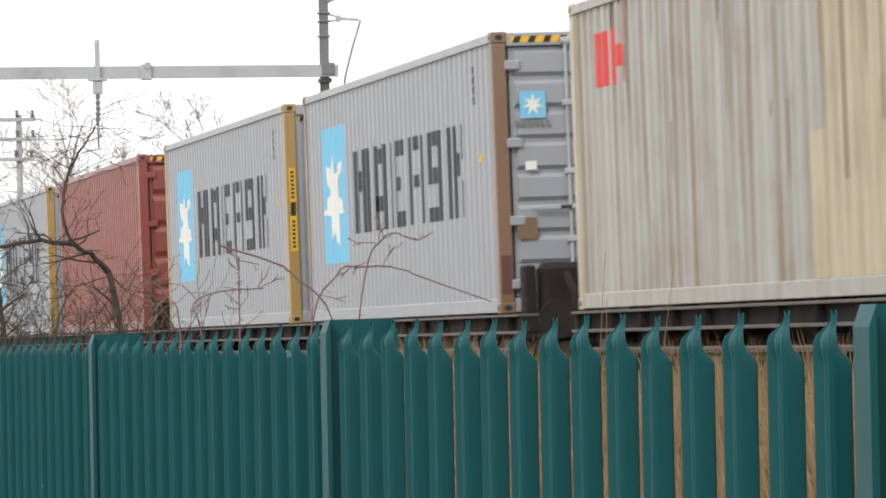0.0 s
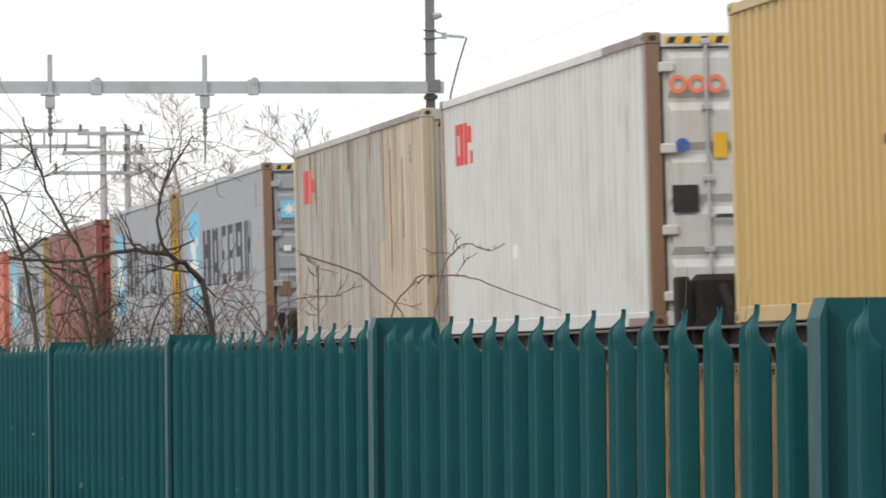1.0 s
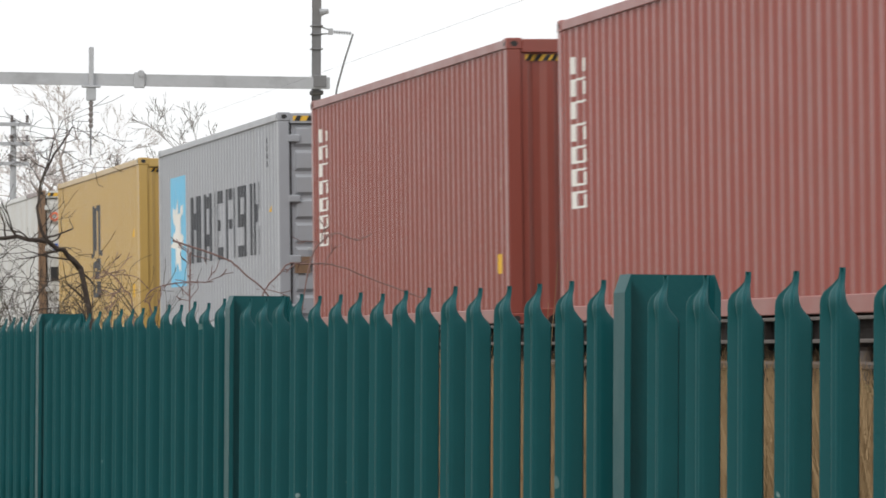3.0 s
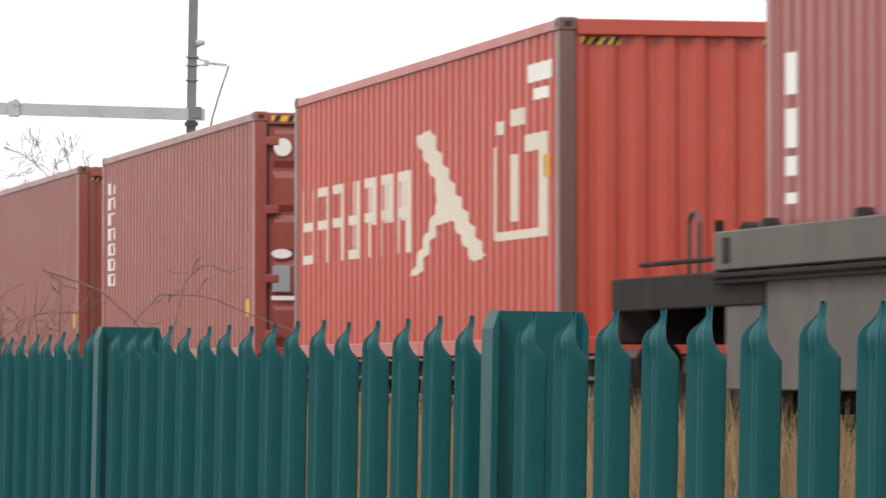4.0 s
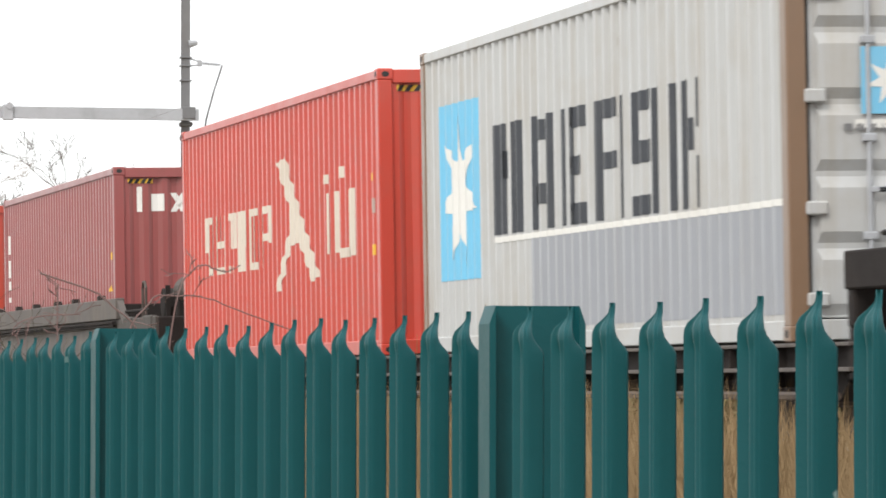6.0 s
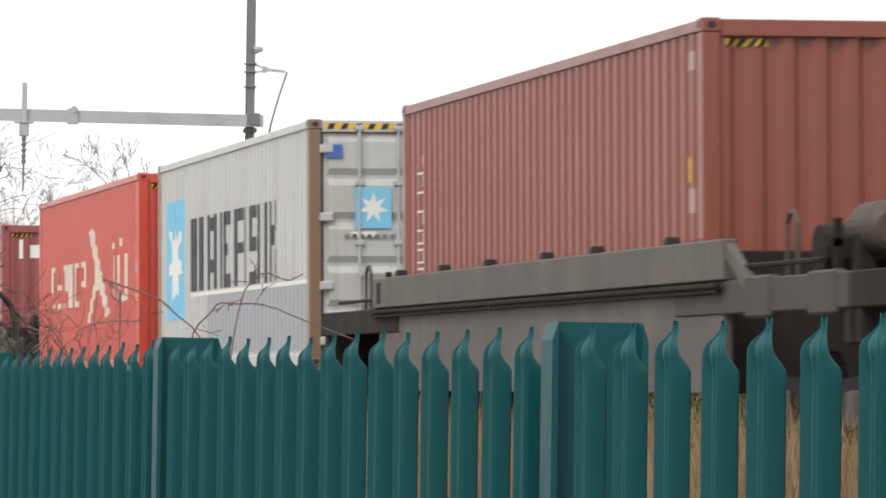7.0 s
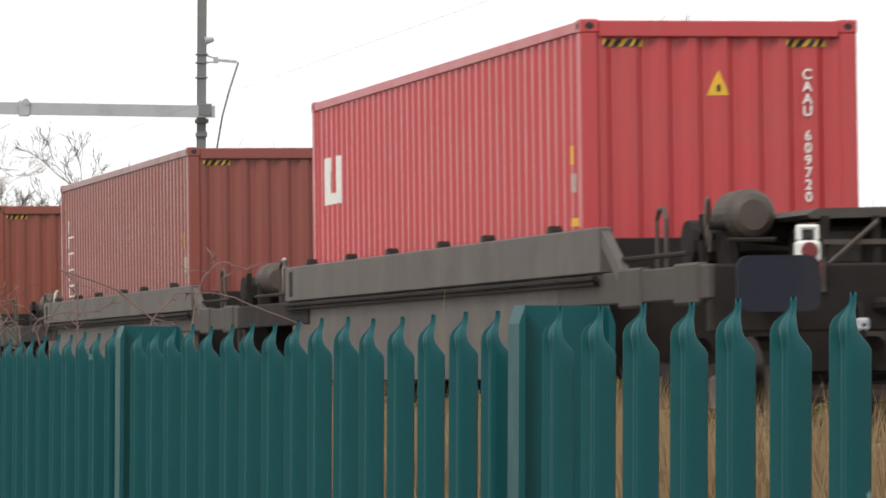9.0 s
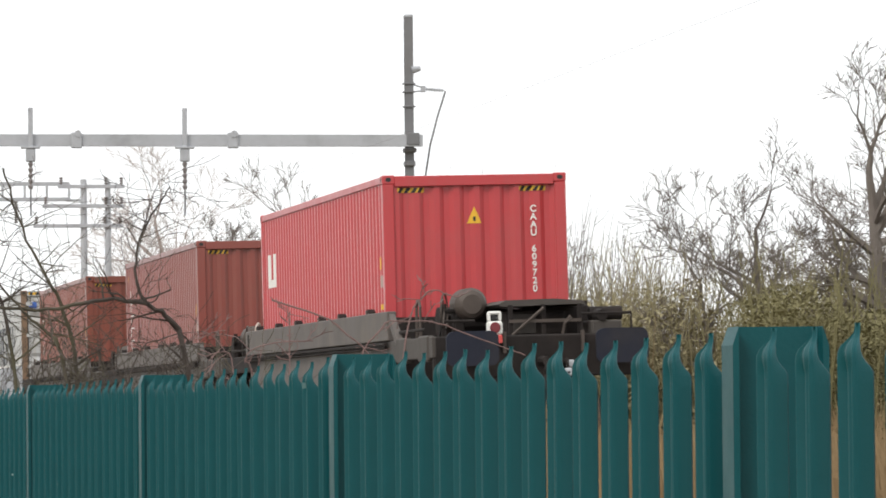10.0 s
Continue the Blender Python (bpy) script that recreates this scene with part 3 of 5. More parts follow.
def build_container(label, mat, door, marks=(), end_marks=(), tall=TALL, post_mat=None, frame_mat=None, hazard=True, ribs=5):
    """A forty-foot box. Near side at x = 0, near end at y = 0, floor at z = 0."""
    c = thing("shipping_container", label, "container", "containers on the train")
    frame_mat = frame_mat or mat
    post_mat = post_mat or frame_mat
    zb, zt = 0.15, tall - 0.10
    side_at = lambda u, d, z: (d, LONG - u, z)
    far_at = lambda u, d, z: (WIDE - d, u, z)
    end_at = lambda a, d, z: (a, d + 0.02, z)
    back_at = lambda a, d, z: (a, LONG - d - 0.02, z)
    part("side_panel", sheet(SIDE, zb, zt, side_at), mat, c)
    part("side_panel", sheet(SIDE, zb, zt, far_at), mat, c)
    part("end_panel", sheet(END, zb, zt, back_at), mat, c)
    part("roof", Shape().box(0.05, WIDE - 0.05, 0.06, LONG - 0.06, tall - 0.05, tall - 0.02), mat, c)
    part("floor_pan", Shape().box(0.06, WIDE - 0.06, 0.06, LONG - 0.06, 0.03, 0.14), UNDER, c)
    for x0 in (0.0, WIDE - 0.065):
        part("top_rail", Shape().box(x0, x0 + 0.065, 0.17, LONG - 0.17, zt - 0.005, tall - 0.012, 0.008), frame_mat, c)
        part("bottom_rail", Shape().box(x0 + 0.004, x0 + 0.06, 0.17, LONG - 0.17, 0.012, zb + 0.006, 0.008), frame_mat, c)
    for y0 in (0.0, LONG - 0.1):
        part("header", Shape().box(0.16, WIDE - 0.16, y0, y0 + 0.1, tall - 0.15, tall - 0.012, 0.008), frame_mat, c)
        part("sill", Shape().box(0.16, WIDE - 0.16, y0, y0 + 0.1, 0.012, 0.16, 0.008), frame_mat, c)
    for x0 in (0.0, WIDE - 0.15):
        for y0 in (0.0, LONG - 0.16):
            part("corner_post", Shape().box(x0, x0 + 0.15, y0, y0 + 0.16, 0.11, tall - 0.11, 0.012), post_mat, c)
            for z0 in (0.0, tall - 0.118):
                x1 = x0 - 0.006 if x0 < 1 else x0 - 0.012
                y1 = y0 - 0.006 if y0 < 1 else y0 - 0.012
                k = part("corner_casting", Shape().box(x1, x1 + 0.168, y1, y1 + 0.178, z0, z0 + 0.118, 0.012), post_mat, c)
                if x0 < 1 or y0 < 1:
                    if x0 < 1:
                        hole = Shape().prism([(y1 + 0.089 + 0.04 * math.cos(t), z0 + 0.059 + 0.03 * math.sin(t)) for t in [math.pi * i / 5 for i in range(10)]], 0, x1 - 0.002, x1 + 0.01)
                        part("lock_hole", hole, BLACK, k)
                    if y0 < 1:
                        hole = Shape().prism([(x1 + 0.084 + 0.04 * math.cos(t), z0 + 0.059 + 0.03 * math.sin(t)) for t in [math.pi * i / 5 for i in range(10)]], 1, y1 - 0.002, y1 + 0.01)
                        part("lock_hole", hole, BLACK, k)
    if door:
        build_doors(c, mat, frame_mat, tall, ribs)
    else:
        part("end_panel", sheet(END, zb, zt, end_at), mat, c)
    if hazard:
        for x0 in ((0.2, WIDE - 0.62) if not door else (0.2, 1.3)):
            top = tall - (0.155 if not door else 0.06)
            if door:
                x1 = x0 + 0.95
                yy = -0.003
                part("hazard_marking", Shape().face((x0, yy, top - 0.055), (x1, yy, top - 0.055), (x1, yy, top + 0.012), (x0, yy, top + 0.012)), YELLOW, c)
                for i in range(6):
                    a = x0 + 0.16 * i + 0.02
                    b = Shape().face((a, yy - 0.003, top - 0.055), (a + 0.07, yy - 0.003, top - 0.055), (a + 0.1, yy - 0.003, top + 0.012), (a + 0.03, yy - 0.003, top + 0.012))
                    part("hazard_stripe", b, BLACK, c)
            else:
                part("hazard_marking", decal([rect(x0, x0 + 0.36, top - 0.075, top - 0.012)], END, end_at, 0.006, 1), YELLOW, c)
                for a in (0.0, 0.09, 0.18, 0.26):
                    part("hazard_stripe", decal([[(x0 + a, top - 0.075), (x0 + a + 0.05, top - 0.075), (x0 + a + 0.09, top - 0.012), (x0 + a + 0.04, top - 0.012)]], END, end_at, 0.010, 1), BLACK, c)
    for name, polys, m, lift in marks:
        for poly in polys:
            part(name, decal([poly], SIDE, side_at, lift), m, c)
    for name, polys, m, lift in end_marks:
        if door:
            for p in polys:
                part(name, Shape().face(*[(a, 0.012 - lift, z) for a, z in p]), m, c)
        else:
            for p in polys:
                part(name, decal([p], END, end_at, lift, 2), m, c)
    return c


def build_doors(c, mat, frame_mat, tall, ribs):
    """Two door leaves with pressed panels, locking bars, cams, handles and hinges."""
    mid = WIDE / 2
    for x0, x1 in ((0.16, mid - 0.008), (mid + 0.008, WIDE - 0.16)):
        leaf = part("door", Shape().box(x0, x1, 0.05, 0.09, 0.17, tall - 0.16, 0.005), mat, c)
        zs = [0.17 + (tall - 0.33) * i / ribs for i in range(ribs + 1)]
        slope = 0.10 if ribs < 7 else 0.062
        for a, b in zip(zs, zs[1:]):
            panel = Shape()
            panel.v = [(x0 + 0.06, 0.05, a + 0.02), (x1 - 0.06, 0.05, a + 0.02), (x1 - 0.06, 0.05, b - 0.02), (x0 + 0.06, 0.05, b - 0.02),
                       (x0 + 0.085, 0.012, a + slope), (x1 - 0.085, 0.012, a + slope), (x1 - 0.085, 0.012, b - slope), (x0 + 0.085, 0.012, b - slope)]
            panel.f = [(4, 5, 6, 7), (0, 1, 5, 4), (1, 2, 6, 5), (2, 3, 7, 6), (3, 0, 4, 7)]
            part("pressed_panel", panel, mat, leaf)
        part("gasket", Shape().box(x0 - 0.004, x0 + 0.02, 0.045, 0.049, 0.17, tall - 0.16), BLACK, leaf)
        for k in (0.42 if ribs < 7 else 0.58, 0.86):
            x = x0 + (x1 - x0) * k
            part("locking_bar", Shape().tube([(x, -0.015, 0.09), (x, -0.015, tall - 0.08)], 0.017, 8), GALV, leaf)
            for z in (0.1, 0.75, 1.45, 2.15, tall - 0.1):
                part("bar_bracket", Shape().box(x - 0.05, x + 0.05, -0.036, 0.02, z - 0.03, z + 0.03, 0.008), GALV, leaf)
            part("handle", Shape().box(x, x + 0.4 * (1 if k < 0.5 else -1), -0.05, -0.035, 1.06, 1.1, 0.004), GALV, leaf)
        hx = x0 - 0.03 if x0 < 1 else x1 - 0.03
        for z in (0.3, 0.95, 1.75, 2.55):
            part("hinge", Shape().box(hx, hx + 0.16 if x0 < 1 else hx + 0.06, -0.02, 0.05, z - 0.05, z + 0.05, 0.012), frame_mat, leaf)


GREY = (0.305, 0.318, 0.345)
P_GREY = paint("grey_container_paint", GREY, amount=0.1, streak=0.12, rust=0.12, dirt=(0.3, 0.27, 0.23))
P_GREY_OLD = paint("rusty_grey_container_paint", (0.46, 0.465, 0.46), amount=0.35, streak=0.4, rust=0.3, dirt=(0.34, 0.28, 0.2))
P_WORN = paint("worn_grey_beige_paint", (0.345, 0.34, 0.315), amount=0.6, streak=0.95, rust=0.3, dirt=(0.21, 0.145, 0.085))
P_BEIGE = paint("beige_patch_paint", (0.46, 0.39, 0.275), amount=0.5, streak=0.8, rust=0.25, dirt=(0.28, 0.21, 0.13))
P_WHITE = paint("off_white_container_paint", (0.56, 0.565, 0.555), amount=0.5, streak=0.5, rust=0.14, dirt=(0.40, 0.355, 0.28))
P_YELLOW = paint("ochre_container_paint", (0.46, 0.3, 0.088), amount=0.25, streak=0.4, rust=0.1, dirt=(0.38, 0.25, 0.09))
P_BROWN = paint("brown_red_container_paint", (0.232, 0.058, 0.043), amount=0.25, streak=0.2, rust=0.15, dirt=(0.2, 0.075, 0.055))
P_BROWN2 = paint("faded_brown_red_container_paint", (0.26, 0.062, 0.048), amount=0.3, streak=0.3, rust=0.1, dirt=(0.24, 0.1, 0.08))
P_MAROON = paint("maroon_container_paint", (0.29, 0.076, 0.072), amount=0.25, streak=0.25, rust=0.1, dirt=(0.21, 0.08, 0.07))
P_RUST = paint("orange_brown_container_paint", (0.225, 0.056, 0.033), amount=0.25, streak=0.2, rust=0.1, dirt=(0.19, 0.065, 0.045))
P_RED = paint("red_container_paint", (0.415, 0.052, 0.03), amount=0.2, streak=0.25, rust=0.1, dirt=(0.38, 0.09, 0.06))
P_BRIGHT = paint("bright_red_container_paint", (0.47, 0.045, 0.05), amount=0.3, streak=0.35, rust=0.08, dirt=(0.36, 0.08, 0.075))
P_RUSTPOST = paint("rusty_post_paint", (0.21, 0.13, 0.08), amount=0.5, streak=0.6, rust=0.6)
P_OCHREPOST = paint("ochre_post_paint", (0.38, 0.25, 0.09), amount=0.4, streak=0.5, rust=0.4)
P_DARKPOST = paint("dark_rusted_post_paint", (0.13, 0.06, 0.05), amount=0.5, streak=0.6, rust=0.6)
P_SCARLET = paint("scarlet_container_paint", (0.52, 0.058, 0.036), amount=0.35, streak=0.3, rust=0.06, dirt=(0.36, 0.1, 0.07))
P_CORAL = paint("coral_red_container_paint", (0.56, 0.14, 0.10), amount=0.2, streak=0.2, rust=0.1, dirt=(0.4, 0.16, 0.1))

BIG_STAR = [("blue_panel", [rect(1.2, 2.9, 0.72, 2.41)], BLUE, 0.004), ("white_star", [star(2.05, 1.52, 0.78, 0.8)], WHITE, 0.009)]
BIG_WORD = [("wordmark_bar", word_bars(3.4, 10.65, 1.05, 2.04), INK, 0.004)]
CODES = [("small_code_mark", column_bars(11.0, 2.2, 2.62, 4, 0.1, 5), INK, 0.004), ("warning_triangle", [[(11.25, 1.6), (11.5, 1.6), (11.37, 1.78)]], YELLOW, 0.004)]
DOOR_STAR = [("grey_mark", [rect(0.42 + 0.09 * k, 0.48 + 0.09 * k, 1.5, 1.55) for k in range(7)], FADEDINK, 0.022), ("blue_panel", [rect(0.55, 0.98, 1.62, 2.1)], BLUE, 0.022), ("white_star", [star(0.765, 1.86, 0.19, 0.19)], WHITE, 0.026)]
HIGH_STAR = [("grey_mark", [rect(0.21 + 0.066 * k, 0.255 + 0.066 * k, 1.92, 1.975) for k in range(6)], FADEDINK, 0.022), ("blue_panel", [rect(0.275, 0.545, 2.0, 2.28)], BLUE, 0.022), ("white_star", [star(0.41, 2.14, 0.115, 0.115)], WHITE, 0.026),
             ("white_label", [rect(0.31, 0.43, 1.47, 1.56)], WHITE, 0.022)]
SIDE_TAGS = [("yellow_label", [rect(11.55, 11.8, 0.52, 0.72)], YELLOW, 0.004), ("white_label", [rect(11.6, 11.8, 1.36, 1.5)], FADEDLABEL, 0.004)]
DOOR_PLATE = [("door_plate", [rect(0.20, 0.41, 0.76, 0.98)], P_RUSTPOST, 0.022)]

P_RUN = paint("thin_rust_run", (0.25, 0.165, 0.095), amount=0.6, streak=0.95, rust=0.2, dirt=(0.32, 0.27, 0.2))
run_rng = random.Random(40)
RUNS = []
for _ in range(34):
    u0 = 0.4 + 11.3 * run_rng.random()
    z1 = run_rng.choice((2.785, 2.785, 2.785, 1.6))
    h = run_rng.uniform(0.25, 1.5) * (1.0 if z1 > 2 else 0.5)
    k = run_rng.uniform(0.015, 0.05)
    RUNS.append([(u0 - k, z1), (u0 + k, z1), (u0 + k * 0.7, z1 - h * 0.6), (u0 + 0.004, z1 - h), (u0 - k * 0.6, z1 - h * 0.7)])

# (near end along the train, floor height, builder arguments)
FLAT_Z, WELL_Z = 2.02, 1.885
LOADS = []
LOADS.append((128.0, FLAT_Z, dict(label="weathered grey steel shipping container on a flat wagon", mat=P_GREY, door=False)))
LOADS.append((113.4, FLAT_Z, dict(label="faded coral red shipping container on a flat wagon", mat=P_CORAL, door=False)))
LOADS.append((99.1, FLAT_Z, dict(label="grey shipping container with blue star panel and ochre corner posts", mat=P_GREY, door=False, post_mat=P_OCHREPOST, marks=BIG_STAR + BIG_WORD)))
LOADS.append((84.6, FLAT_Z, dict(label="brown-red corrugated shipping container with closed end doors", mat=P_BROWN, door=True)))
LOADS.append((69.1, FLAT_Z, dict(label="grey shipping container with star panel, dark bars and ochre end", mat=P_GREY, door=False, post_mat=P_OCHREPOST, marks=BIG_STAR + BIG_WORD + CODES)))
LOADS.append((55.3, FLAT_Z, dict(label="grey shipping container with star panel, rusty posts and closed doors", mat=P_GREY, door=True, post_mat=P_RUSTPOST, marks=BIG_STAR + BIG_WORD + CODES, end_marks=HIGH_STAR + DOOR_PLATE, ribs=8)))
LOADS.append((39.4, FLAT_Z, dict(label="worn grey container with beige repainted half and red mark", mat=P_WORN, door=False, post_mat=P_BEIGE,
                        marks=[("beige_patch", [rect(8.75, 12.02, 0.16, 2.79), rect(8.3, 8.75, 0.16, 1.3)], P_BEIGE, 0.003), ("rust_run", RUNS, P_RUN, 0.0045), ("red_mark", [rect(0.95, 1.15, 2.05, 2.55), rect(1.32, 1.5, 2.05, 2.55), rect(1.15, 1.32, 2.05, 2.17), rect(1.15, 1.32, 2.42, 2.55), rect(1.66, 1.84, 2.05, 2.55), rect(2.0, 2.16, 2.05, 2.55), rect(1.84, 2.0, 2.2, 2.4)], REDINK, 0.005),
                               ("small_code_mark", column_bars(11.0, 2.25, 2.5, 3, 0.15, 6), FADEDINK, 0.007), ("dark_scrape", [rect(10.40, 10.425, 1.3, 2.35), rect(10.95, 10.975, 1.7, 2.1), rect(9.3, 9.325, 0.9, 2.5)], P_RUSTPOST, 0.006)])))
LOADS.append((25.8, FLAT_Z, dict(label="off-white shipping container with red mark and closed doors", mat=P_WHITE, door=True, post_mat=P_RUSTPOST,
                        marks=[("red_mark", [rect(0.9, 1.1, 2.05, 2.55), rect(1.3, 1.48, 2.05, 2.55), rect(1.1, 1.3, 2.05, 2.17), rect(1.1, 1.3, 2.42, 2.55), rect(1.62, 1.8, 2.05, 2.55), rect(1.8, 2.0, 2.3, 2.5), rect(1.95, 2.2, 2.05, 2.2)], REDINK, 0.004),
                               ("small_code_mark", column_bars(11.1, 1.75, 2.4, 5, 0.1, 7), FADEDINK, 0.004), ("white_label", [rect(4.6, 4.9, 0.85, 1.0)], WHITE, 0.004)],
                        end_marks=[("orange_ring", ring(0.32, 2.38, 0.05, 0.092, 1.0) + ring(0.51, 2.38, 0.05, 0.092, 1.0) + ring(0.70, 2.38, 0.05, 0.092, 1.0), ORANGEINK, 0.022), ("blue_emblem", ring(0.35, 1.78, 0.035, 0.07) + ring(0.35, 1.78, 0.0, 0.02), BLUEINK, 0.022),
                                   ("dark_square", [rect(0.235, 0.5, 1.12, 1.39)], BLACK, 0.022), ("yellow_label", [rect(0.66, 0.8, 1.65, 1.9)], YELLOW, 0.022)])))
LOADS.append((10.0, FLAT_Z, dict(label="ochre yellow corrugated container with dark upright mark", mat=P_YELLOW, door=False,
                        marks=[("dark_mark", [rect(5.38, 5.72, 1.42, 2.3), rect(5.85, 5.98, 1.5, 2.26), rect(6.2, 6.5, 1.42, 2.3), rect(5.98, 6.2, 2.2, 2.3), rect(6.5, 6.85, 1.4, 1.5), rect(5.28, 5.6, 1.38, 1.46), rect(5.4, 5.62, 1.05, 1.3), rect(5.62, 5.95, 1.2, 1.32), rect(6.05, 6.5, 1.15, 1.36), rect(5.85, 6.3, 1.0, 1.14), rect(5.4, 5.7, 0.68, 0.92), rect(5.7, 6.05, 0.68, 0.76), rect(6.05, 6.5, 0.68, 0.96)], INK, 0.004),
                               ("warning_triangle", [[(11.2, 1.62), (11.45, 1.62), (11.32, 1.8)]], YELLOW, 0.004), ("yellow_label", [rect(11.2, 11.45, 0.62, 0.84)], YELLOW, 0.004)],
                        end_marks=[("yellow_label", [rect(0.5, 1.1, 2.0, 2.2)], YELLOW, 0.006)])))
LOADS.append((-4.7, FLAT_Z, dict(label="clean grey container with blue star panel and closed doors", mat=P_GREY, door=True, marks=BIG_STAR + BIG_WORD + CODES, end_marks=DOOR_PLATE, ribs=8)))
LOADS.append((-19.6, FLAT_Z, dict(label="brown-red container with white upright column of marks", mat=P_BROWN, door=False, marks=[("white_column", column_bars(0.5, 1.02, 2.54, 7, 0.6), WHITE, 0.004)] + SIDE_TAGS)))
LOADS.append((-34.2, FLAT_Z, dict(label="brown-red container with white upright marks and closed doors", mat=P_BROWN2, door=True, marks=[("white_column", column_bars(0.5, 1.05, 2.54, 7, 0.6), WHITE, 0.004)] + SIDE_TAGS,
                         end_marks=[("white_label", ring(0.33, 2.48, 0.0, 0.105), WHITE, 0.022), ("white_label", ring(0.32, 1.24, 0.0, 0.055, 2.2), WHITE, 0.022), ("grey_plate", [rect(0.21, 0.42, 0.80, 1.10)], P_GREY, 0.022), ("white_label", [rect(0.2, 0.5, 0.70, 0.75)], WHITE, 0.024)])))
LOADS.append((-48.9, FLAT_Z, dict(label="red container with cream outlined marks and crossed figure", mat=P_RED, door=False, post_mat=P_DARKPOST,
                         marks=[("cream_word_mark", thin_word(0.35, 6.2, 1.04, 1.85, 7), CREAM, 0.004), ("cream_figure", crossed_figure(6.0, 9.5, 0.8, 2.2), CREAM, 0.006),
                                ("cream_word_mark", [rect(9.6, 9.8, 1.05, 1.9), rect(11.3, 11.6, 1.04, 1.95), rect(9.8, 11.3, 1.04, 1.12), rect(10.2, 10.6, 1.2, 1.8), rect(9.7, 10.1, 2.0, 2.12), rect(10.3, 10.9, 2.05, 2.2), rect(10.75, 11.3, 1.8, 1.95)], CREAM, 0.004),
                                ("white_label", [rect(10.98, 11.84, 2.4, 2.56), rect(11.2, 11.7, 2.24, 2.34)], WHITE, 0.004), ("yellow_label", [rect(11.55, 11.8, 1.55, 1.75)], YELLOW, 0.004)])))
LOADS.append((-67.3, WELL_Z - 0.03, dict(label="maroon container with white marks riding low in a pocket wagon", mat=P_MAROON, door=False,
                         marks=[("white_column", [rect(0.45, 0.75, 2.0, 2.3), rect(0.45, 0.75, 1.62, 1.9), rect(0.45, 0.75, 1.42, 1.56), rect(0.45, 0.75, 1.22, 1.3)], WHITE, 0.004), ("yellow_label", [[(11.5, 1.18), (11.85, 1.18), (11.8, 1.27), (11.6, 1.27)], rect(11.72, 11.84, 1.62, 1.72)], YELLOW, 0.004)],
                         end_marks=[("white_mark", [rect(0.33, 0.40, 2.27, 2.62)] + [rect(0.53, 0.71, 2.28, 2.52)] + [[(0.80, 2.27), (0.89, 2.27), (1.04, 2.53), (0.95, 2.53)], [(0.80, 2.53), (0.89, 2.53), (0.935, 2.445), (0.875, 2.41)], [(0.905, 2.36), (0.945, 2.405), (1.04, 2.27), (0.94, 2.27)]], WHITE, 0.006)])))
LOADS.append((-85.3, FLAT_Z, dict(label="bright red container with cream marks and crossed figure", mat=P_SCARLET, door=False,
                         marks=[("cream_word_mark", thin_word(1.6, 6.2, 1.04, 1.75, 6, 8), CREAM, 0.004), ("cream_figure", crossed_figure(6.2, 9.0, 0.75, 2.25), CREAM, 0.006),
                                ("cream_word_mark", [rect(9.3, 9.5, 1.1, 1.75), rect(9.8, 10.0, 1.1, 1.75), rect(10.45, 10.75, 1.05, 1.75), rect(9.9, 10.5, 1.04, 1.14), rect(9.2, 9.5, 1.85, 1.95), rect(9.9, 10.3, 1.88, 2.0)], CREAM, 0.004), ("yellow_label", [rect(11.62, 11.85, 1.02, 1.13), rect(11.66, 11.82, 1.78, 1.86)], YELLOW, 0.004), ("white_label", [rect(11.6, 11.85, 1.45, 1.6)], FADEDLABEL, 0.004)])))
LOADS.append((-99.5, FLAT_Z, dict(label="rust-stained light grey container with star panel and closed doors", mat=P_GREY_OLD, door=True, post_mat=P_RUSTPOST,
                         marks=[("blue_panel", [rect(0.75, 2.35, 0.68, 2.34)], BLUE, 0.004), ("white_star", [star(1.55, 1.5, 0.72, 0.76)], WHITE, 0.009), ("wordmark_bar", word_bars(2.9, 10.1, 1.05, 2.04), INK, 0.005),
                                ("pale_patch", [rect(4.3, 12.0, 0.2, 0.98)], P_GREY, 0.003), ("white_strip", [rect(3.0, 11.9, 0.98, 1.03)], WHITE, 0.006)],
                         end_marks=DOOR_STAR + [("blue_emblem", [rect(0.2, 0.4, 2.44, 2.6)], BLUEINK, 0.022), ("white_label", [rect(0.5, 0.8, 1.52, 1.58)], WHITE, 0.022)])))
LOADS.append((-117.3, WELL_Z - 0.04, dict(label="orange-brown container with white codes in a pocket wagon", mat=P_RUST, door=False,
                          marks=[("white_column", column_bars(0.62, 1.0, 2.38, 7, 0.42), WHITE, 0.004), ("white_label", [rect(11.6, 11.85, 1.35, 1.55), rect(11.6, 11.85, 2.5, 2.65)], FADEDLABEL, 0.004), ("yellow_label", [rect(11.6, 11.8, 1.6, 1.8)], YELLOW, 0.004)])))
LOADS.append((-137.9, WELL_Z - 0.05, dict(label="brown-red container with white upright marks in a pocket wagon", mat=P_BROWN, door=False,
                          marks=[("white_column", column_bars(0.75, 0.9, 2.36, 6, 0.44), WHITE, 0.004), ("yellow_label", [rect(0.32, 0.5, 2.5, 2.62), rect(11.6, 11.8, 1.6, 1.8)], YELLOW, 0.004), ("white_label", [rect(11.6, 11.85, 1.3, 1.5)], FADEDLABEL, 0.004)],
                          end_marks=[("white_column", column_bars(2.018, 1.25, 2.4, 10, 0.075, 3), WHITE, 0.006)])))
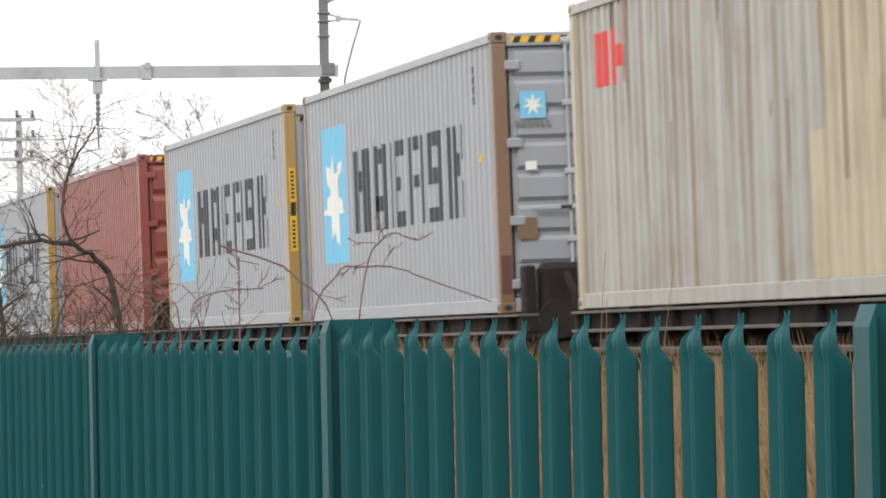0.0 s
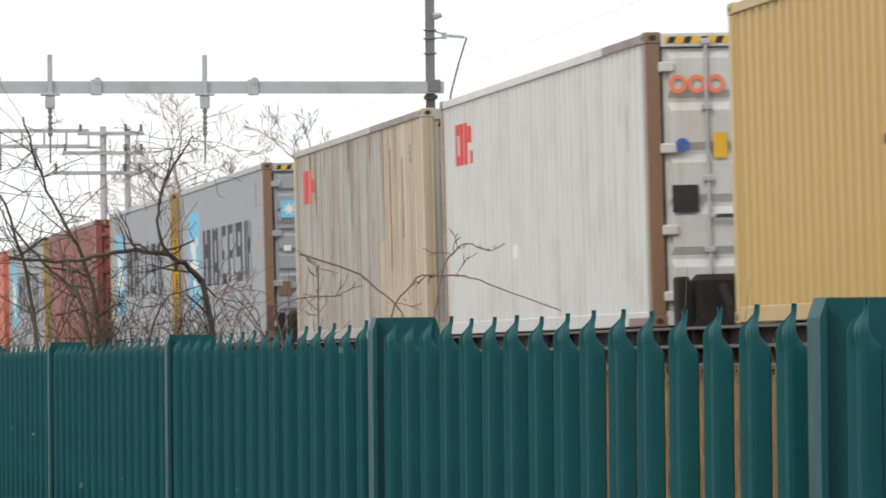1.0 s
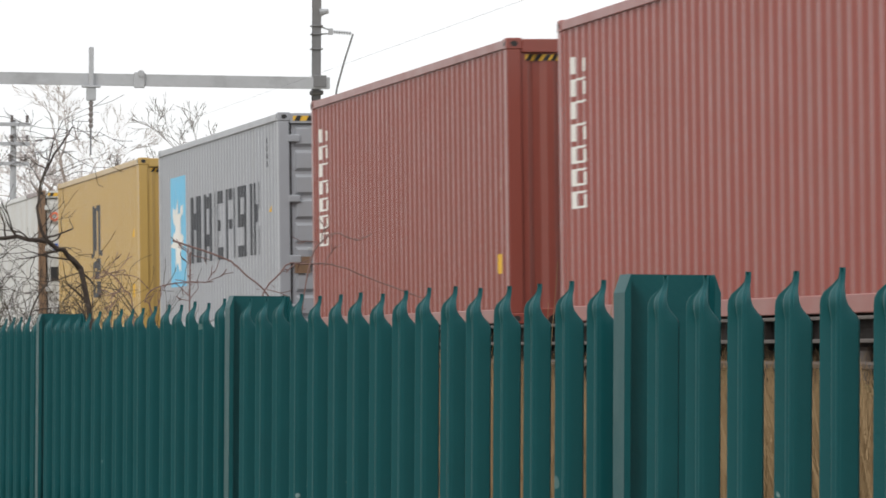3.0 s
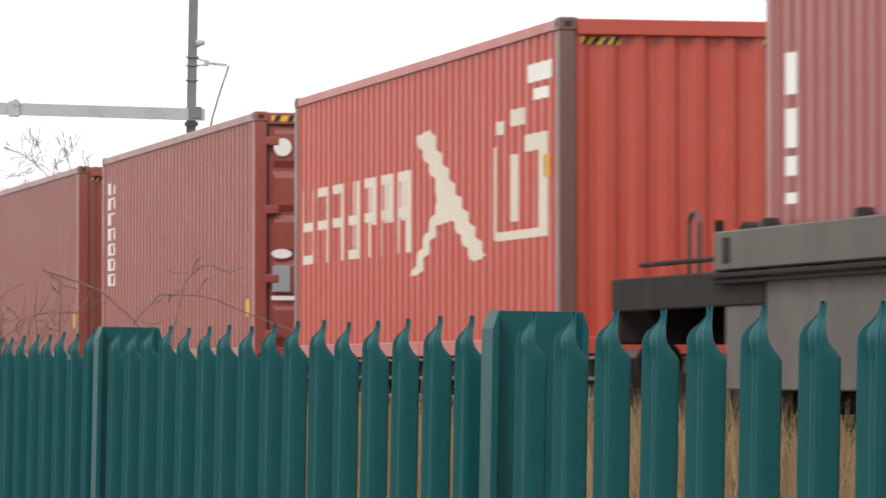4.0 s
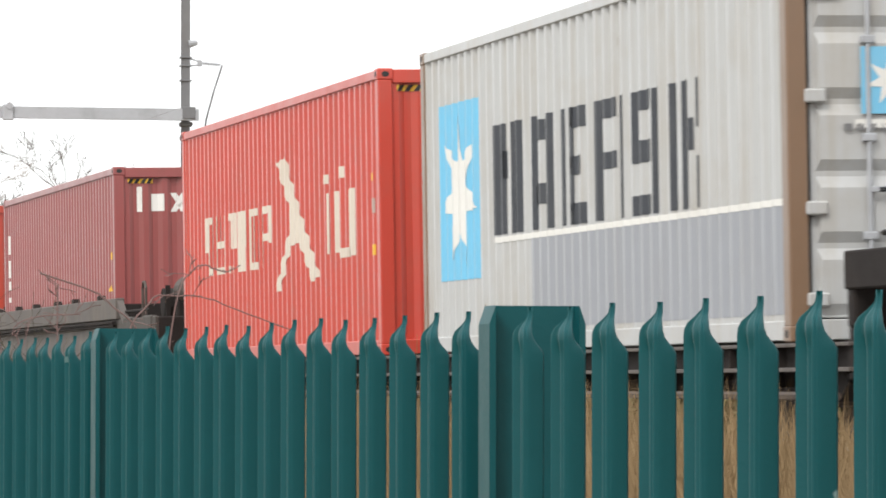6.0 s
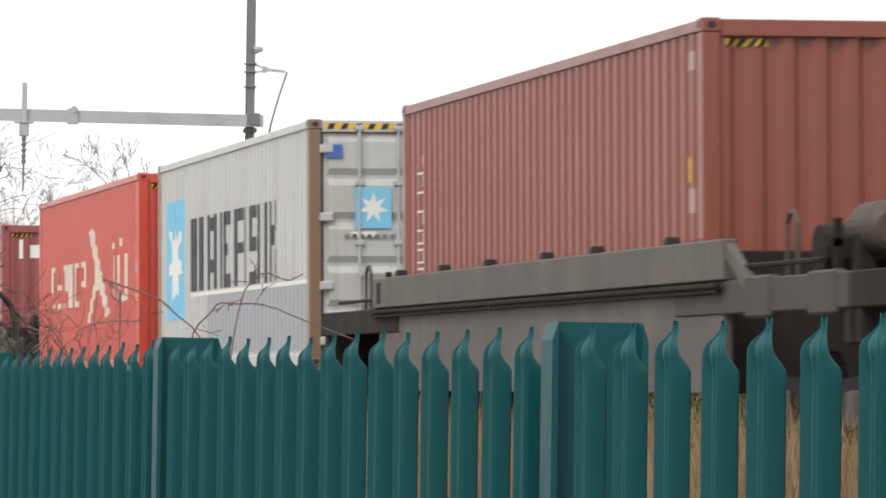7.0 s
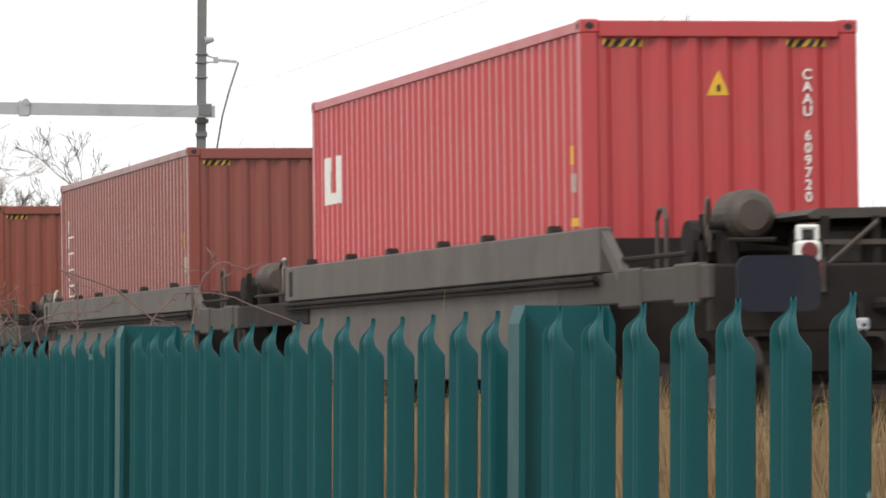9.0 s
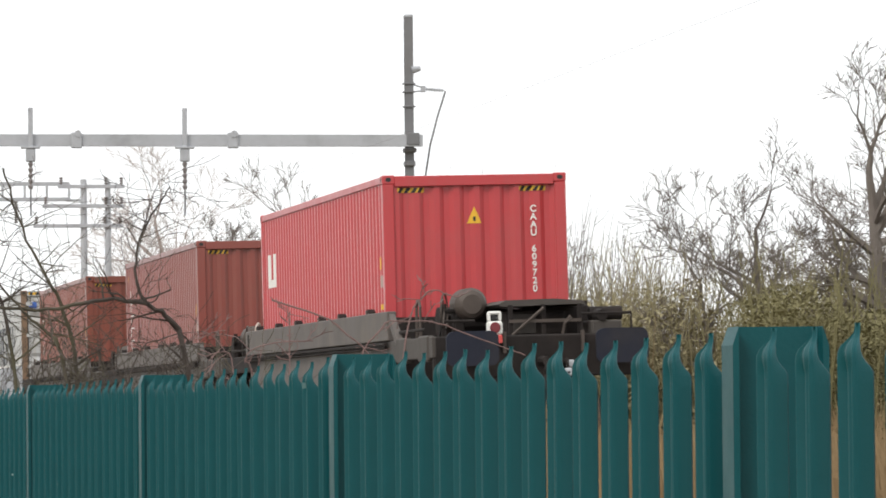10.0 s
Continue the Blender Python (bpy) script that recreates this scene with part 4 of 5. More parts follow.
LOADS.append((-158.6, WELL_Z + 0.02, dict(label="bright red container with warning triangle on its end", mat=P_BRIGHT, door=False,
                          marks=[("white_mark", [rect(0.55, 0.85, 1.74, 2.25), rect(1.15, 1.5, 1.74, 2.25), rect(0.85, 1.15, 1.74, 1.86), rect(0.85, 1.0, 2.1, 2.25)], WHITE, 0.004), ("yellow_label", [rect(11.75, 11.83, 1.68, 1.84), rect(11.75, 11.88, 1.15, 1.22)], YELLOW, 0.004), ("white_label", [rect(11.68, 11.86, 1.44, 1.6)], FADEDLABEL, 0.004)],
                          end_marks=[("warning_triangle", [[(1.12, 2.25), (1.31, 2.25), (1.215, 2.47)]], YELLOW, 0.006), ("triangle_symbol", [rect(1.2, 1.23, 2.28, 2.34)], BLACK, 0.009)])))

# ---- wagons ----


def build_bogie(parent, y):
    """Two wheelsets in a dark side frame, at y on the wagon; rail head at z = RAIL_Z."""
    fr = Shape()
    for x0 in (0.16, 2.16):
        fr.prism([(y - 1.45, 1.72), (y - 1.3, 1.9), (y - 0.5, 1.86), (y - 0.35, 1.5), (y + 0.35, 1.5), (y + 0.5, 1.86), (y + 1.3, 1.9), (y + 1.45, 1.72), (y + 1.2, 1.6), (y + 0.6, 1.66), (y + 0.4, 1.38), (y - 0.4, 1.38), (y - 0.6, 1.66), (y - 1.2, 1.6)], 0, x0, x0 + 0.12)
    fr.box(0.28, 2.16, y - 0.25, y + 0.25, 1.55, 1.8, 0.02)
    b = part("bogie", fr, UNDER, parent)
    for dy in (-0.9, 0.9):
        w = Shape()
        for x0 in (0.42, 1.88):
            w.tube([(x0 - 0.02, y + dy, 1.64), (x0 + 0.11, y + dy, 1.64)], 0.44, 20)
        w.tube([(0.2, y + dy, 1.64), (2.24, y + dy, 1.64)], 0.08, 10)
        part("wheelset", w, WHEEL, b)
    for dy in (-0.9, 0.9):
        part("axlebox", Shape().box(0.1, 0.18, y + dy - 0.14, y + dy + 0.14, 1.5, 1.78, 0.03), WHEEL, b)
    sp = Shape()
    for k in (-0.2, 0, 0.2):
        sp.tube([(0.2, y + k, 1.42), (0.2, y + k, 1.7)], 0.06, 8)
    part("spring", sp, UNDER, b)


def build_buffers(parent, y, out, z=2.25):
    for x in (0.36, 2.08):
        s = Shape().tube([(x, y, z), (x, y + out * 0.35, z)], [0.1, 0.09], 10).tube([(x, y + out * 0.35, z), (x, y + out * 0.38, z)], 0.2, 14)
        part("buffer", s, UNDER, parent)


def build_flat(near, far, gear=False):
    """A low flat wagon from near to far end, its deck just under the container."""
    w = thing("flat_wagon", "grimy grey container flat wagon with dark bogies", "wagon", "flat wagons")
    L = far - near
    for x0 in (0.02, 2.2):
        b = Shape().box(x0, x0 + 0.22, 0, L, FLAT_Z - 0.035, FLAT_Z - 0.008, 0.004).box(x0, x0 + 0.22, 0, L, 1.81, 1.84, 0.004)
        beam = part("side_beam", b, WAGON, w)
        part("web", Shape().box(x0 + 0.09, x0 + 0.11, 0.02, L - 0.02, 1.84, FLAT_Z - 0.035), UNDER, beam)
        y = 0.6
        while y < L - 0.3:
            part("stiffener", Shape().box(x0 + 0.01, x0 + 0.21, y, y + 0.015, 1.84, FLAT_Z - 0.035), UNDER, beam)
            y += 1.18
    part("centre_sill", Shape().box(0.95, 1.5, 0, L, 1.62, 1.93, 0.01), UNDER, w)
    for i in range(8):
        y = 0.3 + (L - 0.75) * i / 7
        part("cross_member", Shape().box(0.24, 2.2, y, y + 0.15, 1.75, 1.95), UNDER, w)
    for s, yb in ((1, 0.06),) if gear else ():
        part("end_stanchion", Shape().box(0.12, 0.24, min(yb, yb + s * 0.25), max(yb, yb + s * 0.25), 1.9, 2.5, 0.02), UNDER, w)
        part("end_gear", Shape().box(0.3, 0.95, min(yb, yb + s * 0.35), max(yb, yb + s * 0.35), 1.9, 2.52, 0.06), UNDER, w)
        part("hose", Shape().tube([(0.55, yb, 2.4), (0.6, yb - s * 0.15, 2.2), (0.62, yb - s * 0.2, 1.8)], 0.05, 8), UNDER, w)
        part("end_plate", Shape().box(1.1, 2.2, min(yb, yb + s * 0.1), max(yb, yb + s * 0.1), 1.9, 2.4, 0.02), WHEEL, w)
    part("headstock", Shape().box(0.05, 2.39, 0, 0.12, 1.75, 2.0, 0.015), UNDER, w)
    part("headstock", Shape().box(0.05, 2.39, L - 0.12, L, 1.75, 2.0, 0.015), UNDER, w)
    pipe = Shape().tube([(0.06, 0.4, 1.64), (0.06, L - 0.4, 1.64)], 0.03, 6)
    part("brake_pipe", pipe, WHEEL, w)
    part("air_tank", Shape().tube([(0.5, L * 0.45, 1.5), (0.5, L * 0.45 + 1.2, 1.5)], 0.2, 12), UNDER, w)
    build_bogie(w, 1.9)
    build_bogie(w, L - 1.9)
    build_buffers(w, 0, -1, 2.15 - 0.2)
    return w


def buffer_plate(x, y):
    """A broad buffer face with rounded ends."""
    out = []
    for cx, cz, a0 in ((0.22, 0.12, 0), (-0.22, 0.12, 90), (-0.22, -0.12, 180), (0.22, -0.12, 270)):
        for k in range(5):
            a = radians(a0 + 22.5 * k)
            out.append((x + cx + 0.1 * math.cos(a), 2.46 + cz + 0.09 * math.sin(a)))
    return Shape().prism(out, 1, y, y + 0.05)


def build_pocket(last=False, top=2.94):
    """A pocket wagon about a container whose near end is at y = 0; top: upper edge of its girders."""
    w = thing("pocket_wagon", "grimy grey pocket wagon with deep side girders and bogies", "wagon", "pocket wagons")
    y0, y1 = -1.25, LONG + 0.75
    for x0, x1, out in ((-0.15, -0.03, -1), (WIDE + 0.03, WIDE + 0.15, 1)):
        g = part("side_girder", Shape().box(x0, x1, y0, y1, 2.62, top, 0.012), WAGON, w)
        xo = x0 if out < 0 else x1
        part("lip", Shape().box(min(xo, xo + out * 0.05), max(xo, xo + out * 0.05), y0 + 0.05, y1 - 0.05, 2.565, 2.6, 0.006), UNDER, g)
        part("pipe_run", Shape().tube([(xo + out * 0.01, y0 + 0.1, 2.54), (xo + out * 0.01, y1 - 0.1, 2.54)], 0.022, 6), UNDER, g)
        sk = Shape().box(x0 + 0.05 if out < 0 else x0, x1 if out < 0 else x1 - 0.05, y0 + 0.15, y1 - 0.15, 1.75, 2.62, 0.01)
        part("lower_girder", sk, WAGON, w)
        for yy in (0.55, 3.1, 5.0, 7.4, 9.5, 11.7):
            clip = Shape().prism([(yy - 0.12, top - 0.005), (yy + 0.11, top - 0.005), (yy + 0.09, top + 0.02), (yy + 0.03, top + 0.06), (yy - 0.03, top + 0.065), (yy - 0.09, top + 0.03)], 0, x0 + 0.02, x1)
            part("clip_face", Shape().box(x0 + 0.015, x0 + 0.05, yy + 0.02, yy + 0.1, top - 0.002, top + 0.055, 0.008), WHEEL, g)
            part("locating_clip", clip, UNDER, g)
        part("end_slot", Shape().box(x0 - 0.004 if out < 0 else x1 - 0.01, x0 + 0.01 if out < 0 else x1 + 0.004, y1 - 0.45, y1 - 0.25, 2.67, top - 0.05, 0.003), UNDER, g)
        brace = Shape().prism([(y0 - 0.0, top - 0.03), (y0 + 0.28, top), (y0 - 0.75, 2.42), (y0 - 1.0, 2.42)], 0, x0 + 0.02, x1 - 0.02)
        part("end_brace", brace, WAGON, w)
        sb = Shape().box(x0 + 0.03, x1 - 0.03, y0 - 3.2, y0 + 1.6, 2.36, 2.62, 0.012)
        part("sole_bar", sb, SOLE, w)
        for yy in (y0 - 0.9, y0 - 2.6):
            part("gusset", Shape().box(x0 + 0.01, x1 - 0.01, yy - 0.35, yy + 0.35, 2.32, 2.64, 0.02), SOLE, w)
        sb2 = Shape().box(x0 + 0.03, x1 - 0.03, y1 - 1.2, y1 + 3.1, 2.36, 2.62, 0.012)
        part("sole_bar", sb2, UNDER, w)
    part("pocket_floor", Shape().box(-0.02, WIDE + 0.02, y0 + 1.2, y1 - 0.8, 1.78, 1.87, 0.01), UNDER, w)
    for a, b in ((y0 - 3.2, y0 + 0.2), (y1 - 0.3, y1 + 3.1)):
        part("end_platform", Shape().box(0.1, WIDE - 0.1, a, b, 2.4, 2.6, 0.02), UNDER, w)
        part("centre_sill", Shape().box(0.9, 1.54, a, b, 2.2, 2.42, 0.02), UNDER, w)
    for yb in (-0.14, LONG + 0.06):
        part("pocket_bulkhead", Shape().box(-0.02, WIDE + 0.02, yb, yb + 0.08, 1.75, top - 0.06, 0.01), UNDER, w)
    # gear on the end platforms: reservoirs, brake wheel, rails
    for yb, s in ((y0, -1), (y1, 1)):
        part("air_tank", Shape().tube([(0.35, yb + s * 0.9, 2.82), (1.35, yb + s * 0.9, 2.82)], 0.2, 14), UNDER, w)
        part("valve_box", Shape().box(1.25, 2.1, yb + s * 1.6 - 0.3, yb + s * 1.6 + 0.3, 2.6, 3.0, 0.03), UNDER, w)
        part("equipment_frame", Shape().box(0.3, 0.36, yb + s * 1.5, yb + s * 1.5 + 0.06, 2.6, 3.05).box(2.1, 2.16, yb + s * 1.5, yb + s * 1.5 + 0.06, 2.6, 3.05).box(0.3, 2.16, yb + s * 1.5, yb + s * 1.5 + 0.06, 2.84, 2.9), UNDER, w)
        part("grab_loop", Shape().tube([(0.05, yb + s * 1.1, 2.6), (0.05, yb + s * 1.1, 3.02), (0.05, yb + s * 1.18, 3.1), (0.05, yb + s * 1.3, 3.1), (0.05, yb + s * 1.38, 3.02), (0.05, yb + s * 1.38, 2.6)], 0.02, 6), WHEEL, w)
        part("pipe", Shape().tube([(-0.06, yb + s * 0.3, 2.72), (-0.06, yb + s * 2.4, 2.72)], 0.02, 6), UNDER, w)
    wheel = Shape()
    yw = y0 - 1.7
    cx, cz, yc = 0.60, 2.98, yw - 0.7
    if last:
        cx, cz, yc = 0.30, 2.95, yw
    rim = 0.012 if last else 0.022
    wheel.tube([(cx + 0.19 * math.cos(t) * 0.4, yc + 0.19 * math.cos(t), cz + 0.22 * math.sin(t)) for t in [2 * math.pi * i / 16 for i in range(17)]], rim, 6)
    for k in range(3):
        t = 2 * math.pi * k / 3
        wheel.tube([(cx, yc, cz), (cx + 0.19 * math.cos(t) * 0.4, yc + 0.19 * math.cos(t), cz + 0.22 * math.sin(t))], 0.012, 5)
    part("brake_wheel", wheel, WHEEL if last else DULLWHITE, w)
    part("wheel_spindle", Shape().tube([(cx, yc, cz), (cx + 0.35, yc + 0.02, cz)], 0.03, 8), UNDER, w)
    zd = 3.03 if last else 2.97
    part("brake_drum", Shape().tube([(0.62, yw - 0.2, zd), (0.62, yw - 0.17, zd), (0.62, yw - 0.1, zd), (0.62, yw + 0.3, zd), (0.62, yw + 0.38, zd)], [0.12, 0.17, 0.205, 0.205, 0.16], 24), WHEEL, w)
    part("brake_shaft", Shape().tube([(0.62, yw + 0.1, 2.92), (1.3, yw + 0.1, 2.85)], 0.1, 12), UNDER, w)
    part("brake_column", Shape().box(0.42, 0.56, yw, yw + 0.2, 2.6, 2.95, 0.02), UNDER, w)
    build_bogie(w, y0 - 1.6)
    build_bogie(w, y1 + 1.6)
    part("headstock", Shape().box(-0.1, WIDE + 0.1, y1 + 2.95, y1 + 3.1, 2.1, 2.55, 0.02), UNDER, w)
    yh = y0 - 3.2
    if last:
        hs = part("headstock", Shape().box(-0.1, WIDE + 0.1, yh, yh + 0.15, 2.1, 2.62, 0.02), UNDER, w)
        for x in (0.30, 2.14):
            buf = part("buffer", Shape().tube([(x, yh, 2.42), (x, yh - 0.4, 2.42)], [0.12, 0.1], 12), UNDER, w)
            part("buffer_head", buffer_plate(x, yh - 0.45), NAVY, buf, "dusty navy buffer head")
        hook = Shape().tube([(1.22, yh, 2.3), (1.22, yh - 0.3, 2.3), (1.22, yh - 0.36, 2.2), (1.22, yh - 0.3, 2.12)], [0.06, 0.05, 0.04, 0.03], 8)
        part("draw_hook", hook, UNDER, w)
        for x in (1.0, 1.5):
            part("brake_hose", Shape().tube([(x, yh, 2.26), (x, yh - 0.2, 2.3), (x, yh - 0.28, 2.15), (x, yh - 0.2, 1.95), (x + 0.05, yh - 0.05, 1.9)], 0.03, 8), UNDER, w)
            part("hose_coupling", Shape().box(x - 0.05, x + 0.05, yh - 0.3, yh - 0.2, 2.1, 2.2, 0.02), GALV, w)
        part("end_rail", Shape().tube([(1.75, yh + 0.05, 2.62), (1.75, yh + 0.05, 2.86), (2.36, yh + 0.05, 2.86), (2.36, yh + 0.05, 2.62)], 0.02, 6), UNDER, w)
        part("end_rail", Shape().tube([(0.05, yh + 0.05, 2.62), (0.05, yh + 0.05, 2.8), (0.42, yh + 0.05, 2.8)], 0.02, 6), UNDER, w)
        cab = part("equipment_cabinet", Shape().box(0.95, 1.7, yh + 0.75, yh + 1.5, 2.6, 2.92, 0.03), UNDER, w)
        part("cabinet_door", Shape().box(1.0, 1.31, yh + 0.735, yh + 0.75, 2.64, 2.88, 0.006), SOLE, cab)
        part("cabinet_door", Shape().box(1.35, 1.66, yh + 0.735, yh + 0.75, 2.64, 2.88, 0.006), UNDER, cab)
        part("cabinet_lid", Shape().prism([(0.80, 3.0), (0.9, 3.05), (1.5, 3.06), (1.86, 3.03), (1.9, 2.97), (1.8, 2.99), (0.85, 2.97)], 1, yh + 0.5, yh + 1.6), SOLE, w)
        for x in (0.92, 1.33, 1.78):
            part("frame_post", Shape().box(x, x + 0.05, yh + 0.45, yh + 0.51, 2.6, 2.99), UNDER, w)
        part("frame_rail", Shape().box(0.92, 1.83, yh + 0.43, yh + 0.45, 2.77, 2.81), WHEEL, w)
        part("frame_brace", Shape().tube([(0.95, yh + 0.42, 2.62), (1.35, yh + 0.42, 2.95)], 0.018, 6), WHEEL, w)
        part("lever", Shape().tube([(1.55, yh + 0.3, 2.6), (1.58, yh + 0.28, 2.75), (1.66, yh + 0.26, 2.83)], [0.02, 0.018, 0.03], 6), WHEEL, w)
        part("step_box", Shape().box(1.92, 2.3, yh + 0.3, yh + 1.0, 2.6, 2.78, 0.02), SOLE, w)
        part("valve", Shape().tube([(2.05, yh + 0.28, 2.84), (2.05, yh + 0.5, 2.84)], [0.07, 0.09], 10), UNDER, w)
        part("reservoir", Shape().tube([(1.95, yh + 0.62, 2.87), (2.36, yh + 0.62, 2.87)], 0.085, 12), UNDER, w)
        for x in (0.75, 1.72):
            part("coupling_lamp_iron", Shape().box(x, x + 0.04, yh - 0.03, yh, 2.4, 2.66), WHEEL, w)
        part("screw_coupling", Shape().tube([(1.22, yh - 0.3, 2.16), (1.2, yh - 0.34, 1.95), (1.24, yh - 0.3, 1.75)], [0.03, 0.05, 0.035], 8), UNDER, w)
        part("air_cock", Shape().box(1.52, 1.62, yh - 0.1, yh, 2.2, 2.3, 0.02), GALV, w)
    else:
        part("headstock", Shape().box(-0.1, WIDE + 0.1, yh, yh + 0.15, 2.1, 2.62, 0.02), UNDER, w)
        build_buffers(w, yh, -1, 2.28)
    return w


def build_tail_lamp():
    """The lamp on the last wagon's end: white casing, red lens and a red flap."""
    t = thing("tail_lamp", "white tail lamp with dark red lens on the last wagon", "lamp")
    body = part("casing", Shape().box(-0.095, 0.095, -0.05, 0.07, 0.0, 0.17, 0.025), WHITE, t)
    part("top_handle", Shape().box(-0.085, -0.05, -0.03, 0.05, 0.17, 0.27, 0.01).box(0.05, 0.085, -0.03, 0.05, 0.17, 0.27, 0.01).box(-0.085, 0.085, -0.03, 0.05, 0.25, 0.29, 0.015), WHITE, body)
    part("battery", Shape().box(-0.04, 0.04, -0.02, 0.04, 0.18, 0.24, 0.01), BLACK, body)
    part("lens", Shape().tube([(0, -0.05, 0.09), (0, -0.07, 0.09)], [0.068, 0.056], 18), REDLENS, body, "dark red glass lens")
    part("flap", Shape().box(-0.005, 0.085, -0.055, 0.03, -0.10, 0.0, 0.008), REDINK, t, "red flap")
    return t

# ---- plants ----


def grow(s, rng, p, d, length, radius, depth, droop=0.0, wander=0.35, split=(2, 3), shrink=0.68, sides=5, min_r=0.002, twist=0.7):
    """A limb that wanders as it goes, and splits into thinner limbs."""
    steps = 4
    pts, rad = [Vector(p)], [radius]
    d = Vector(d).normalized()
    for i in range(steps):
        d = (d + Vector((rng.uniform(-1, 1), rng.uniform(-1, 1), rng.uniform(-0.7, 0.9) - droop)) * wander * 0.5).normalized()
        pts.append(pts[-1] + d * (length / steps))
        rad.append(max(min_r, radius * (1 - 0.38 * (i + 1) / steps)))
    s.tube([tuple(q) for q in pts], rad, max(3, sides), cap=False)
    if depth <= 0:
        return
    for k in range(rng.randint(*split)):
        at = pts[rng.randint(2, steps)] if k else pts[-1]
        nd = (d + Vector((rng.uniform(-1, 1), rng.uniform(-1, 1), rng.uniform(-0.6, 0.8))) * twist).normalized()
        grow(s, rng, at, nd, length * shrink * rng.uniform(0.75, 1.2), max(min_r, rad[-1] * rng.uniform(0.55, 0.85)), depth - 1, droop, wander, split, shrink, sides - 1, min_r, twist)


def limb(s, pts, r0, r1, sides=6, rng=None, twigs=0, twig_len=0.2, twig_depth=1, y_spread=0.5):
    """A limb through a few points, rounded between them, with side twigs."""
    fine = []
    n = len(pts)
    for i in range(n - 1):
        p0, p1, p2, p3 = (Vector(pts[max(0, min(n - 1, j))]) for j in (i - 1, i, i + 1, i + 2))
        for k in range(5):
            t = k / 5
            fine.append(0.5 * ((2 * p1) + (p2 - p0) * t + (2 * p0 - 5 * p1 + 4 * p2 - p3) * t * t + (3 * p1 - p0 - 3 * p2 + p3) * t ** 3))
    fine.append(Vector(pts[-1]))
    if rng:
        for q in fine[1:-1]:
            q += Vector((rng.uniform(-1, 1), rng.uniform(-1, 1), rng.uniform(-1, 1))) * r0 * 0.5
    m = len(fine)
    s.tube([tuple(q) for q in fine], [r0 + (r1 - r0) * i / (m - 1) for i in range(m)], sides, cap=False)
    for _ in range(twigs):
        i = rng.randrange(1, m - 1)
        d = Vector((rng.uniform(-1, 1), rng.uniform(-y_spread, y_spread), rng.uniform(-0.4, 1.1)))
        grow(s, rng, fine[i], d, twig_len * rng.uniform(0.5, 1.3), (r0 + (r1 - r0) * i / m) * rng.uniform(0.3, 0.55), twig_depth, 0.1, 0.5, (1, 3), 0.65, 4, 0.0014, 0.8)


def build_bush():
    """A leafless thorn bush behind the fence, with lichen on its limbs."""
    b = thing("thorn_bush", "leafless dark thorn bush with lichen behind the fence", "bush")
    rng = random.Random(11)
    y = 22.0
    s = Shape()
    limbs = [
        ([(2.62, 0.3), (2.6, 1.3), (2.52, 2.03), (2.38, 2.2), (2.15, 2.25), (1.88, 2.2), (1.6, 2.22)], 0.016, 0.007, 26),
        ([(2.34, 2.22), (2.29, 2.35), (2.32, 2.54), (2.41, 2.70), (2.46, 2.78)], 0.009, 0.003, 16),
        ([(2.0, 0.2), (1.99, 1.5), (1.94, 1.98), (1.86, 2.1), (1.76, 2.19), (1.62, 2.36)], 0.013, 0.005, 24),
        ([(2.1, 0.2), (2.07, 1.6), (2.03, 2.06), (1.92, 2.33), (1.79, 2.6), (1.7, 2.89)], 0.014, 0.004, 30),
        ([(1.8, 0.2), (1.75, 1.6), (1.7, 2.1), (1.62, 2.4), (1.5, 2.7)], 0.013, 0.004, 26),
        ([(1.55, 0.2), (1.5, 1.6), (1.42, 2.2), (1.3, 2.6)], 0.014, 0.004, 26),
        ([(2.2, 0.2), (2.22, 1.6), (2.3, 1.98), (2.42, 2.06), (2.5, 2.08)], 0.006, 0.002, 12),
    ]
    for pts, r0, r1, tw in limbs:
        off = 0.0 if tw in (26, 16) and r0 in (0.016, 0.009) else rng.uniform(-0.2, 0.4)
        s = Shape()
        limb(s, [(x, y + off + rng.uniform(-0.05, 0.05), z) for x, z in pts], r0, r1, 6, rng, int(tw * 1.25), 0.2, 2)
        part("limb", s, BARK, b, raw=True)
    # a low tangle along the foot of the bush
    t = Shape()
    for i in range(230):
        x, yy = rng.uniform(1.35, 2.95), y + rng.uniform(-1.5, 6)
        x += (yy - y) * 0.1
        grow(t, rng, (x, yy, rng.uniform(1.3, 1.75)), (rng.uniform(-0.5, 0.5), rng.uniform(-0.4, 0.4), 1), rng.uniform(0.15, 0.36), rng.uniform(0.0022, 0.0042), 2, 0.1, 0.6, (1, 3), 0.7, 4, 0.0014, 0.9)
    tagged(part("twig_tangle", t, BARK, b, raw=True), kind="stuff")


